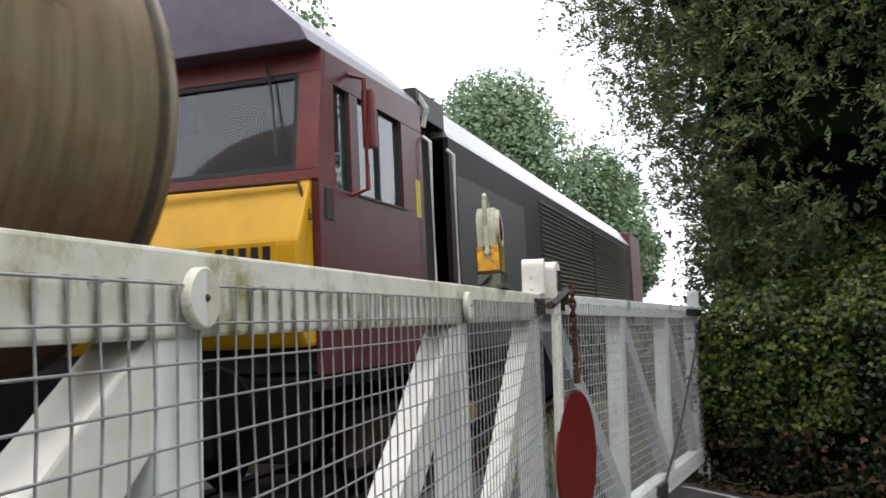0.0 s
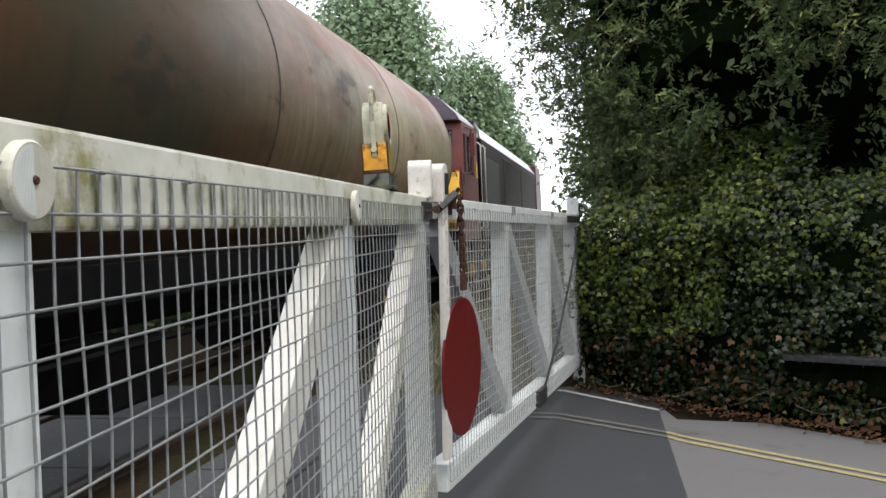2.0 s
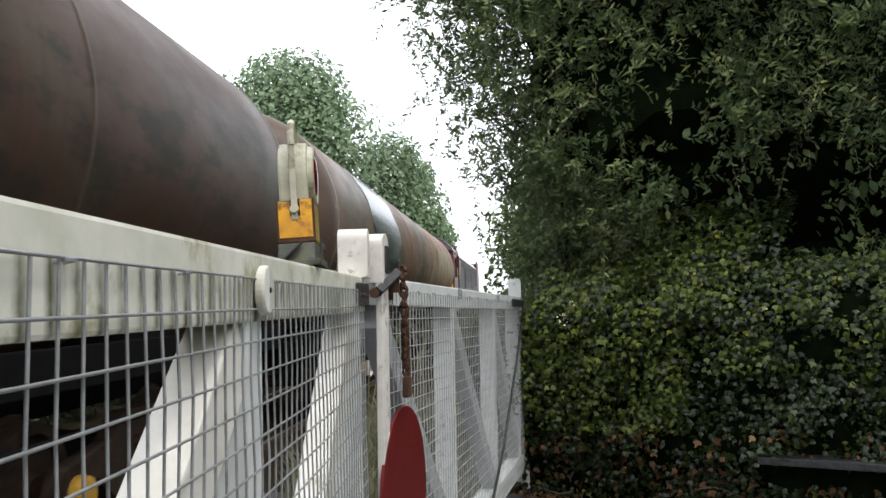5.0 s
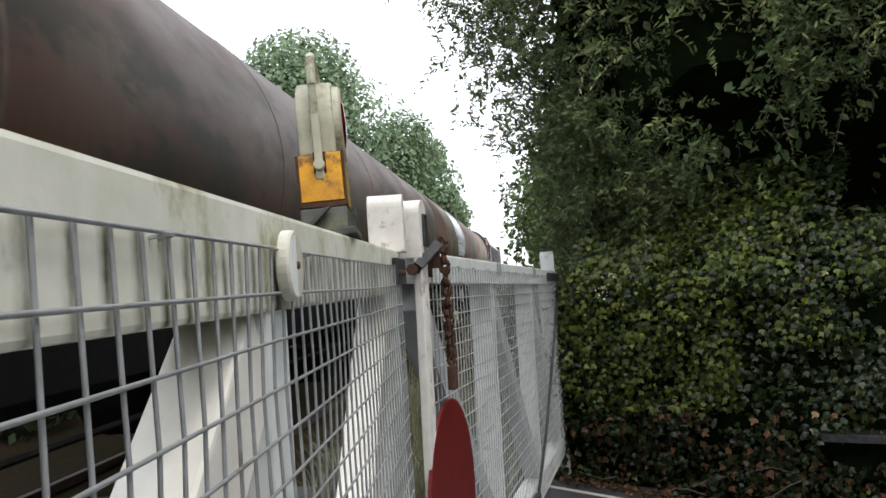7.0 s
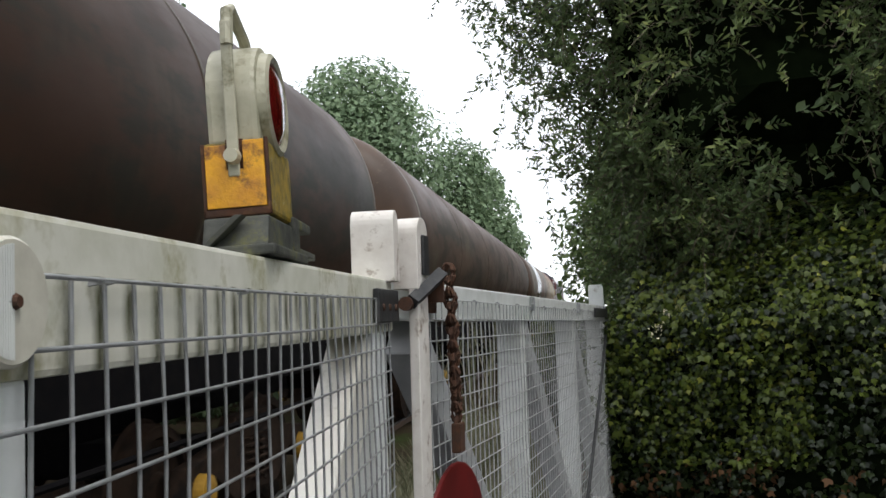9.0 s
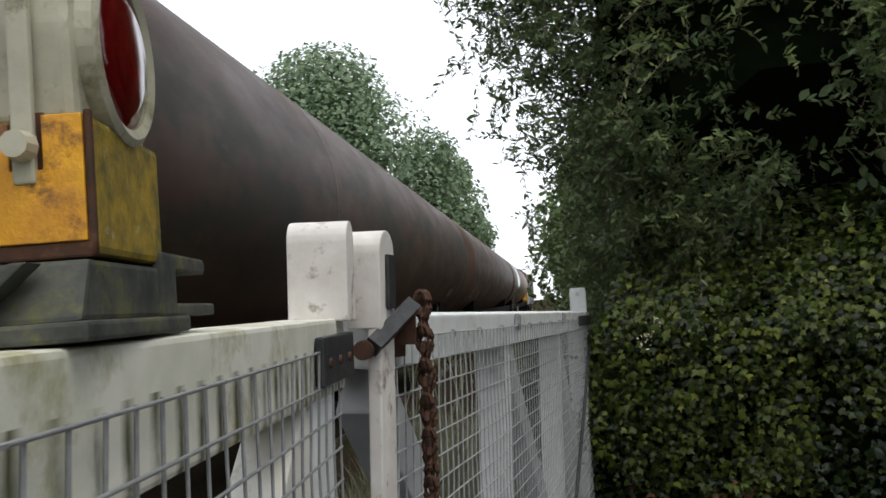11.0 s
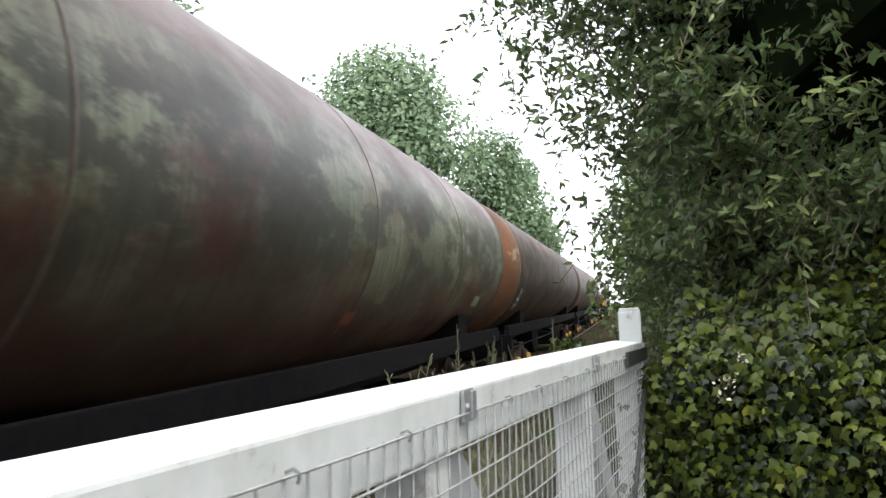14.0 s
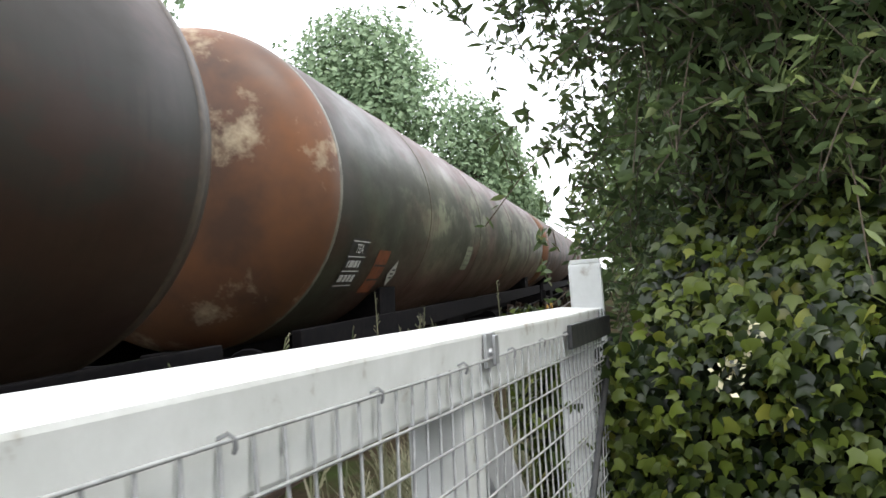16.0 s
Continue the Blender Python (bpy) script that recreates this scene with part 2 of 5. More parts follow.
M["steel"] = plain("rail_steel", (0.13, 0.12, 0.115), (0.09, 0.085, 0.08), 30, 0.45, 0.5, 0.1)
M["rail_side"] = plain("rusty_rail", (0.09, 0.055, 0.035), (0.06, 0.04, 0.03), 20, 0.85, 0.2, 0.3)
M["concrete"] = plain("deck_concrete", (0.080, 0.081, 0.086), (0.060, 0.061, 0.065), 25, 0.85, 0, 0.4, (1, 1, 1), (0.09, 0.09, 0.09), 1.5, 0.6)
M["frame_black"] = plain("sooty_underframe", (0.006, 0.006, 0.007), (0.010, 0.009, 0.009), 12, 0.85, 0.0, 0.4, (1, 1, 1), (0.020, 0.014, 0.011), 2.5, 0.62, 0.02)
M["frame_brown"] = plain("brake_dust_bogie", (0.045, 0.028, 0.019), (0.026, 0.018, 0.014), 14, 0.85, 0.0, 0.4, (1, 1, 1), (0.014, 0.012, 0.011), 3, 0.52, 0.1)
M["axle_yellow"] = plain("dusty_yellow_cap", (0.40, 0.22, 0.02), (0.28, 0.16, 0.02), 20, 0.6, 0, 0.2, (1, 1, 1), (0.2, 0.13, 0.05), 8, 0.62)
M["maroon"] = plain("faded_maroon_paint", (0.078, 0.017, 0.021), (0.10, 0.024, 0.027), 3, 0.35, 0, 0.03, (1, 1, 1), (0.075, 0.026, 0.026), 0.9, 0.6)
M["maroon_dark"] = plain("sooty_maroon_paint", (0.018, 0.012, 0.015), (0.026, 0.016, 0.018), 3, 0.55, 0, 0.03, (1, 1, 1), (0.014, 0.011, 0.012), 0.9, 0.6, 0.15)
M["maroon_front"] = plain("faded_red_paint", (0.125, 0.026, 0.028), (0.16, 0.040, 0.034), 4, 0.4, 0, 0.03, (1, 1, 1), (0.21, 0.085, 0.045), 2.6, 0.60)
M["loco_yellow"] = plain("dirty_yellow_paint", (0.62, 0.34, 0.012), (0.54, 0.29, 0.012), 5, 0.4, 0, 0.03, (1, 1, 1), (0.42, 0.25, 0.03), 1.8, 0.62)
M["loco_roof"] = plain("roof_grey_maroon", (0.070, 0.055, 0.075), (0.10, 0.08, 0.10), 4, 0.3, 0.1, 0.05, (1, 1, 1), (0.12, 0.08, 0.08), 1.2, 0.6)
# Pale base colour holds the sky's reflection on the curved hood roof.
M["hood_roof"] = plain("sky_pale_roof", (0.30, 0.29, 0.30), (0.38, 0.37, 0.38), 4, 0.3, 0.1, 0.05, (1, 1, 1), (0.2, 0.17, 0.17), 1.2, 0.6)
M["grille"] = plain("grille_grey", (0.050, 0.048, 0.042), (0.068, 0.066, 0.056), 8, 0.5, 0.2, 0.1, (1, 1, 1), (0.03, 0.028, 0.024), 1.0, 0.55, 0.15)
M["slat_grey"] = plain("slat_grey", (0.085, 0.082, 0.072), (0.12, 0.115, 0.10), 8, 0.5, 0.2, 0.1, (1, 1, 1), (0.05, 0.046, 0.04), 1.0, 0.55, 0.2)
M["rubber"] = plain("window_rubber", (0.02, 0.02, 0.02), (0.03, 0.03, 0.03), 20, 0.6, 0, 0.1)
M["rail_white"] = plain("handrail_white", (0.6, 0.58, 0.55), (0.5, 0.47, 0.44), 20, 0.4, 0, 0.1)
M["wheel_grey"] = plain("dirty_pale_paint", (0.34, 0.33, 0.30), (0.22, 0.21, 0.19), 20, 0.5, 0, 0.1, (1, 1, 1), (0.10, 0.08, 0.06), 9, 0.58)
M["cab_dark"] = plain("cab_interior", (0.02, 0.021, 0.023), (0.035, 0.035, 0.036), 6, 0.7, 0, 0.1)
M["sign_yellow"] = plain("yellow_notice", (0.65, 0.5, 0.06), (0.55, 0.42, 0.06), 20, 0.5, 0, 0)
M["sign_white"] = plain("white_notice", (0.42, 0.42, 0.36), (0.30, 0.31, 0.26), 20, 0.5, 0, 0)
M["sign_orange"] = plain("orange_plate", (0.20, 0.055, 0.018), (0.11, 0.036, 0.016), 9, 0.5, 0, 0, (1, 1, 1), (0.16, 0.07, 0.03), 4, 0.6)
M["sign_black"] = plain("black_plate", (0.016, 0.016, 0.016), (0.03, 0.028, 0.026), 12, 0.5, 0, 0)
M["text_grey"] = plain("worn_white_lettering", (0.5, 0.5, 0.46), (0.35, 0.35, 0.32), 30, 0.6, 0, 0)
M["number_black"] = plain("black_figures", (0.015, 0.015, 0.015), (0.02, 0.02, 0.02), 30, 0.5, 0, 0)
M["dry_leaf"] = leaf_material("dry_leaves", (0.07, 0.035, 0.015), (0.16, 0.08, 0.035), (0.26, 0.17, 0.08), 0.8, 0.9, 0.1)
M["ivy"] = leaf_material("ivy_leaves", (0.004, 0.009, 0.003), (0.025, 0.042, 0.008), (0.17, 0.16, 0.03), 0.34, 0.93, 0.12)
# Young ivy, its colour also raised to stand for leaves catching the sun.
M["ivy_fresh_lit"] = leaf_material("sunlit_fresh_ivy", (0.022, 0.040, 0.007), (0.115, 0.150, 0.020), (0.32, 0.32, 0.05), 0.42, 0.9, 0.25)
M["willow"] = leaf_material("willow_leaves", (0.026, 0.050, 0.017), (0.135, 0.190, 0.068), (0.30, 0.33, 0.11), 0.42, 0.92, 0.28)
M["willow_shoot"] = leaf_material("young_willow_leaves", (0.07, 0.105, 0.030), (0.20, 0.255, 0.085), (0.42, 0.44, 0.15), 0.40, 0.85, 0.3)
# Distance haze is mixed into this foliage: paler and lower in contrast.
M["far_leaf"] = leaf_material("hazed_tree_leaves", (0.115, 0.180, 0.098), (0.20, 0.275, 0.150), (0.26, 0.33, 0.18), 0.6, 0.95, 0.25)
M["conifer_leaf"] = leaf_material("lineside_leaves", (0.045, 0.075, 0.035), (0.09, 0.13, 0.06), (0.14, 0.17, 0.07), 0.6, 0.95, 0.2)
M["lineside_leaf"] = leaf_material("bright_lineside_leaves", (0.040, 0.075, 0.022), (0.12, 0.175, 0.05), (0.20, 0.24, 0.07), 0.5, 0.92, 0.3)
M["blossom"] = plain("cream_blossom", (0.75, 0.70, 0.48), (0.6, 0.55, 0.35), 50, 0.7, 0, 0)
M["grass"] = leaf_material("dry_grass", (0.06, 0.085, 0.03), (0.28, 0.26, 0.17), (0.42, 0.40, 0.30), 0.7, 0.9, 0.2)
M["tank_a"] = tank_material("tank_olive_rust", (0.235, 0.108, 0.054), (0.30, 0.25, 0.145), (0.185, 0.165, 0.095), 0.40, 0.58, 0.40, 7.5, 0.5)
M["tank_b"] = tank_material("tank_dark_rust", (0.076, 0.040, 0.026), (0.080, 0.062, 0.040), (0.046, 0.040, 0.028), 0.52, 0.50, 0.46)
M["tank_c"] = tank_material("tank_green_grime", (0.080, 0.036, 0.026), (0.170, 0.185, 0.122), (0.090, 0.106, 0.070), 0.40, 0.45, 0.40, 18.0, 0.55)
M["tank_d"] = tank_material("tank_black_streaks", (0.062, 0.031, 0.019), (0.060, 0.044, 0.028), (0.022, 0.020, 0.015), 0.52, 0.48, 0.50)
M["tank_e"] = tank_material("tank_black_brown", (0.048, 0.025, 0.016), (0.050, 0.034, 0.021), (0.026, 0.022, 0.016), 0.52, 0.48, 0.48)
M["weld_dark"] = plain("dark_weld_band", (0.085, 0.062, 0.040), (0.040, 0.032, 0.023), 14, 0.5, 0, 0.3)
M["oil"] = plain("black_oil_spill", (0.004, 0.008, 0.015), (0.006, 0.011, 0.020), 3, 0.14, 0, 0.03, (1, 1, 1), (0.012, 0.014, 0.018), 2.5, 0.64, 0.08)
M["end_rust"] = plain("orange_rusty_end", (0.155, 0.066, 0.028), (0.065, 0.038, 0.026), 0.9, 0.45, 0, 0.05, (1, 1, 1), (0.36, 0.30, 0.20), 0.8, 0.545, 0.25)
M["end_brown"] = plain("brown_speckled_end", (0.085, 0.052, 0.034), (0.050, 0.034, 0.025), 1.1, 0.45, 0, 0.05, (1, 1, 1), (0.22, 0.17, 0.10), 2.6, 0.60, 0.25)
M["faded_notice"] = plain("faded_green_notice", (0.24, 0.26, 0.18), (0.16, 0.18, 0.12), 9, 0.6, 0, 0.05, (1, 1, 1), (0.08, 0.08, 0.05), 5, 0.58)
M["weld_green"] = plain("greenish_weld_band", (0.15, 0.14, 0.10), (0.08, 0.072, 0.05), 14, 0.5, 0, 0.3)


def glass_material(name, tint, rough):
    m, nt, b = nodes_of(name)
    b.inputs["Base Color"].default_value = (*tint, 1)
    b.inputs["Roughness"].default_value = rough
    b.inputs["Transmission Weight"].default_value = 0.85
    b.inputs["IOR"].default_value = 1.6
    return m


M["glass"] = glass_material("cab_glass", (0.20, 0.23, 0.25), 0.0)
M["lens"] = glass_material("red_lens", (0.45, 0.01, 0.015), 0.12)


# ---- mesh helpers ----
def link_mesh(name, bm, material, parent=None, label="", smooth=False):
    me = bpy.data.meshes.new(name)
    bm.to_mesh(me)
    bm.free()
    if smooth:
        me.shade_smooth()
    me.materials.append(material)
    ob = new(name, me)
    if parent:
        ob.parent = parent
    if label:
        ob["label"] = label
    return ob


def part(name, bm, material, parent, label="", smooth=False):
    return link_mesh(name, bm, material, parent, label, smooth)


def thing(name, label, category, m=None, group="", kind=""):
    ob = new(name)
    ob.empty_display_size = 0.1
    if m is not None:
        ob.matrix_basis = m
    return tagged(ob, label, category, group, kind)


def box(x0, x1, y0, y1, z0, z1, bevel=0.004, bm=None, m=None):
    bm2 = bmesh.new()
    bmesh.ops.create_cube(bm2, size=1.0, matrix=Matrix.Translation(((x0 + x1) / 2, (y0 + y1) / 2, (z0 + z1) / 2)) @ Matrix.Diagonal((x1 - x0, y1 - y0, z1 - z0, 1)))
    if bevel:
        bmesh.ops.bevel(bm2, geom=list(bm2.edges), offset=bevel, segments=2, affect="EDGES", profile=0.6)
    if m is not None:
        bm2.transform(m)
    return merge(bm, bm2)


def merge(bm, bm2):
    if bm is None:
        return bm2
    me = bpy.data.meshes.new("tmp")
    bm2.to_mesh(me)
    bm.from_mesh(me)
    bm2.free()
    bpy.data.meshes.remove(me)
    return bm


def rod(a, b, r, n=8, r2=None, bm=None):
    a, b = Vector(a), Vector(b)
    bm2 = bmesh.new()
    d = b - a
    bmesh.ops.create_cone(bm2, cap_ends=True, segments=n, radius1=r, radius2=r if r2 is None else r2, depth=d.length,
                          matrix=Matrix.Translation((a + b) / 2) @ d.to_track_quat("Z", "Y").to_matrix().to_4x4())
    return merge(bm, bm2)


def tube(pts, r, n=8, bm=None, ends=None):
    """A round bar along points, with radius r, or from r to ends."""
    bm2 = bmesh.new()
    pts = [Vector(p) for p in pts]
    rings = []
    for i, p in enumerate(pts):
        d = (pts[min(i + 1, len(pts) - 1)] - pts[max(i - 1, 0)]).normalized()
        q = d.to_track_quat("Z", "Y").to_matrix()
        rr = r if ends is None else r + (ends - r) * i / (len(pts) - 1)
        rings.append([bm2.verts.new(p + q @ Vector((rr * math.cos(2 * math.pi * k / n), rr * math.sin(2 * math.pi * k / n), 0))) for k in range(n)])
    for a, b in zip(rings, rings[1:]):
        for k in range(n):
            bm2.faces.new((a[k], a[(k + 1) % n], b[(k + 1) % n], b[k]))
    bm2.faces.new(rings[0][::-1])
    bm2.faces.new(rings[-1])
    return merge(bm, bm2)


def prism(outline, axis, a, b, bevel=0.0, bm=None):
    """A closed outline of (u, v) pushed along an axis from a to b. For x: (y, z); y: (x, z); z: (x, y)."""
    bm2 = bmesh.new()
    def at(u, v, w):
        return {"x": (w, u, v), "y": (u, w, v), "z": (u, v, w)}[axis]
    lo = [bm2.verts.new(at(u, v, a)) for u, v in outline]
    hi = [bm2.verts.new(at(u, v, b)) for u, v in outline]
    n = len(outline)
    bm2.faces.new(lo)
    bm2.faces.new(hi[::-1])
    for i in range(n):
        bm2.faces.new((lo[i], hi[i], hi[(i + 1) % n], lo[(i + 1) % n]))
    bmesh.ops.recalc_face_normals(bm2, faces=bm2.faces)
    if bevel:
        bmesh.ops.bevel(bm2, geom=list(bm2.edges), offset=bevel, segments=2, affect="EDGES", profile=0.6)
    return merge(bm, bm2)


def lathe(profile, axis, centre, n=32, bm=None):
    """A profile of (along, radius) turned round an axis through centre."""
    bm2 = bmesh.new()
    rings = []
    for w, r in profile:
        ring = []
        for k in range(n):
            c, s = r * math.cos(2 * math.pi * k / n), r * math.sin(2 * math.pi * k / n)
            v = {"x": (w, c, s), "y": (c, w, s), "z": (c, s, w)}[axis]
            ring.append(bm2.verts.new(Vector(centre) + Vector(v)))
        rings.append(ring)
    for a, b in zip(rings, rings[1:]):
        for k in range(n):
            bm2.faces.new((a[k], a[(k + 1) % n], b[(k + 1) % n], b[k]))
    bm2.faces.new(rings[0])
    bm2.faces.new(rings[-1])
    bmesh.ops.remove_doubles(bm2, verts=bm2.verts, dist=1e-5)
    bmesh.ops.recalc_face_normals(bm2, faces=bm2.faces)
    return merge(bm, bm2)


def text_part(name, words, size, m, material, parent, squash=1.0):
    cu = bpy.data.curves.new(name, "FONT")
    cu.body, cu.size, cu.extrude = words, size, 0.001
    cu.align_x, cu.align_y = "CENTER", "CENTER"
    tmp = bpy.data.objects.new("tmp", cu)
    scene.collection.objects.link(tmp)
    me = bpy.data.meshes.new_from_object(tmp.evaluated_get(bpy.context.evaluated_depsgraph_get()))
    bpy.data.objects.remove(tmp)
    me.transform(m @ Matrix.Diagonal((squash, 1, 1, 1)))
    me.materials.clear()
    me.materials.append(material)
    ob = new(name, me)
    ob.parent = parent
    return ob


def scatter(name, template, faces, mats, material, parent=None, label=""):
    """One mesh of many copies of a small template; mats: an array of n 3 x 4 placements."""
    t = np.asarray(template, dtype=float)
    mats = np.asarray(mats)
    n, k = len(mats), len(t)
    co = np.einsum("nij,kj->nki", mats[:, :, :3], t) + mats[:, None, :, 3]
    me = bpy.data.meshes.new(name)
    loops = np.array([i for f in faces for i in f], dtype=np.int32)
    sizes = np.array([len(f) for f in faces], dtype=np.int32)
    me.vertices.add(n * k)
    me.vertices.foreach_set("co", co.reshape(-1))
    all_loops = (loops[None, :] + (np.arange(n) * k)[:, None]).reshape(-1).astype(np.int32)
    all_sizes = np.tile(sizes, n)
    me.loops.add(len(all_loops))
    me.loops.foreach_set("vertex_index", all_loops)
    me.polygons.add(len(all_sizes))
    starts = np.concatenate([[0], np.cumsum(all_sizes)[:-1]]).astype(np.int32)
    me.polygons.foreach_set("loop_start", starts)
    me.update(calc_edges=True)
    me.validate()
    me.materials.append(material)
    ob = new(name, me)
    if parent:
        ob.parent = parent
    if label:
        ob["label"] = label
    return ob


rng = np.random.default_rng(7)


def frames_of(pos, normal, tip, size):
    """Placements with local z along normal and local y along tip."""
    normal = normal / np.linalg.norm(normal, axis=1, keepdims=True)
    x = np.cross(tip, normal)
    x /= np.linalg.norm(x, axis=1, keepdims=True) + 1e-9
    y = np.cross(normal, x)
    s = np.asarray(size).reshape(-1, 1)
    return np.stack([x * s, y * s, normal * s, pos], axis=2)


IVY = [(0, 0, 0.06), (0, -0.42, 0), (0.34, -0.36, -0.04), (0.50, -0.02, -0.07), (0.22, 0.10, -0.01), (0, 0.58, -0.05), (-0.22, 0.10, -0.01), (-0.50, -0.02, -0.07), (-0.34, -0.36, -0.04)]
IVY_F = [(0, i, i + 1) for i in range(1, 8)] + [(0, 8, 1)]
LANCE = [(0, -0.5, 0), (0.11, -0.12, 0.025), (0.09, 0.2, 0.02), (0, 0.5, -0.05), (-0.09, 0.2, 0.02), (-0.11, -0.12, 0.025), (0, 0.0, -0.015)]
LANCE_F = [(0, 1, 6), (1, 2, 6), (2, 3, 6), (3, 4, 6), (4, 5, 6), (5, 0, 6)]
LEAF4 = [(0, -0.5, 0), (0.3, 0, 0.06), (0, 0.5, -0.05), (-0.3, 0, 0.06)]
LEAF4_F = [(0, 1, 2), (0, 2, 3)]


# ---- ground, road and track ----
TRACK_X, RAIL_Z = -3.915, -0.25
TRACK_YAW = -0.275


def track_x(y):
    """The middle of the track, which runs a little aslant."""
    return TRACK_X - (y - 5) * math.tan(radians(TRACK_YAW))


def ground_z(x, y):
    """The road falls a little from the rails to the hedge."""
    pts = ((-40, -0.35), (-2.6, -0.28), (-1.9, -0.28), (-0.4, -0.30), (0.5, -0.42), (2.0, -0.50), (60, -0.6))
    for (a, za), (b, zb) in zip(pts, pts[1:]):
        if x <= b:
            k = (x - a) / (b - a)
            return za + (zb - za) * k
    return -0.6


def sheet(name, xs, ys, dz, material, label, category):
    bm = bmesh.new()
    grid = [[bm.verts.new((x, y, ground_z(x, y) + dz)) for y in ys] for x in xs]
    for a, b in zip(grid, grid[1:]):
        for k in range(len(ys) - 1):
            bm.faces.new((a[k], b[k], b[k + 1], a[k + 1]))
    ob = link_mesh(name, bm, material)
    return tagged(ob, label, category, "", "structure")


def build_ground():
    xs = [-900, -300, -100, -40, -12, -6.2, -2.6, -1.9, -0.4, 0.5, 2.0, 12, 60, 300, 900]
    sheet("ground", xs, [-900, -200, -30, 0, 30, 200, 900], -0.05, M["soil"], "dark soil and leaf mould beside the railway", "ground")
    sheet("road", [-1.9, -1.2, -0.4, 0.0, 0.38], [-9, -3, 3, 8.34], 0.0, M["asphalt_new"], "dark new asphalt up to the crossing gates", "road")
    sheet("road_far", [-40, -20, -6.2], [-7, 0, 7.6], 0.004, M["asphalt_far"], "grey asphalt road beyond the railway", "road")
    bm = bmesh.new()
    # worn asphalt, bounded by the foot of the hedge
    lo = []
    for x in (0.38, 0.5, 1.15, 2.0, 3.5, 9):
        edge = 8.05 if x < 0.5 else 7.5 if x < 1.5 else 6.95 if x < 2.5 else 6.1 if x < 4 else 3.0
        lo.append((bm.verts.new((x, -9, ground_z(x, 0))), bm.verts.new((x, edge, ground_z(x, 0)))))
    for a, b in zip(lo, lo[1:]):
        bm.faces.new((a[0], b[0], b[1], a[1]))
    tagged(link_mesh("road_worn", bm, M["asphalt_old"]), "worn grey asphalt lane beside the hedge", "road", "", "structure")
    # lines
    def line(name, a, b, wid, material, label):
        bm = bmesh.new()
        a, b = Vector((*a, 0)), Vector((*b, 0))
        d = (b - a).normalized()
        s = Vector((-d.y, d.x, 0)) * wid / 2
        n = 40
        prev = None
        for i in range(n + 1):
            p = a + (b - a) * i / n
            pair = [bm.verts.new((q.x, q.y, ground_z(q.x, q.y) + 0.006)) for q in (p - s, p + s)]
            if prev:
                bm.faces.new((prev[0], pair[0], pair[1], prev[1]))
            prev = pair
        tagged(link_mesh(name, bm, material), label, "road marking", "", "structure")
    line("edge_line", (-0.46, 8.14), (0.38, 7.76), 0.07, M["line_white"], "worn white edge line by the hedge")
    line("stop_line", (-7.4, 1.2), (-7.4, 6.6), 0.16, M["line_white"], "worn white stop line beyond the railway")
    line("centre_line", (-7.9, 6.6), (-16, 6.6), 0.10, M["line_white"], "worn white line on the road beyond the railway")
    for k in (0, 1):
        o = -0.15 * k
        line("yellow_line", (0.38, 6.98 + o), (2.6, 5.45 + o), 0.06, M["line_yellow"], "worn double yellow line on the lane")
        line("faint_line", (-0.7, 7.22 + o), (0.38, 6.98 + o), 0.06, M["line_faint"], "faint old line showing through new asphalt")


def build_track():
    deck = thing("crossing_deck", "dark grey concrete panels between and beside the rails", "crossing deck", None, "", "structure")
    for x0, x1, label in ((-2.62, -1.92, "outer"), (TRACK_X - 0.64, TRACK_X + 0.64, "centre"), (-6.2, TRACK_X - 0.86, "far")):
        n = 9
        for i in range(n):
            y0 = -5.0 + 1.5 * i
            bm = box(x0, x1, y0 + 0.01, y0 + 1.49, -0.6, RAIL_Z - 0.01 if x0 < -2.7 else RAIL_Z - 0.02, 0.012)
            part("panel", bm, M["concrete"], deck)
    for side, s in (("near", 1), ("far", -1)):
        x = TRACK_X + s * 0.7525
        prof = [(-0.07, -0.16), (0.07, -0.16), (0.07, -0.145), (0.012, -0.12), (0.012, -0.04), (0.036, -0.03), (0.036, -0.004), (0.03, 0), (-0.03, 0), (-0.036, -0.004), (-0.036, -0.03), (-0.012, -0.04), (-0.012, -0.12), (-0.07, -0.145)]
        bm = prism([(x + a, RAIL_Z + b) for a, b in prof], "y", -60, 130)
        ob = tagged(link_mesh("rail_" + side, bm, M["rail_side"]), "rusty steel running rail", "rail", "", "structure")
        ob.matrix_basis = Matrix.Translation((TRACK_X, 5, 0)) @ pose(0, 0, 0, 0, 0, TRACK_YAW) @ Matrix.Translation((-TRACK_X, -5, 0))
        top = box(x - 0.03, x + 0.03, -60, 130, RAIL_Z + 0.0005, RAIL_Z + 0.003, 0)
        link_mesh("rail_head", top, M["steel"], ob, "worn bright rail head")
    bm = prism([(TRACK_X - 2.2, -0.55), (TRACK_X - 1.5, -0.37), (TRACK_X + 1.4, -0.37), (TRACK_X + 1.9, -0.55)], "y", 8.6, 130)
    tagged(link_mesh("ballast_bed", bm, M["ballast"]), "grey stone ballast under the track", "ballast", "", "structure")


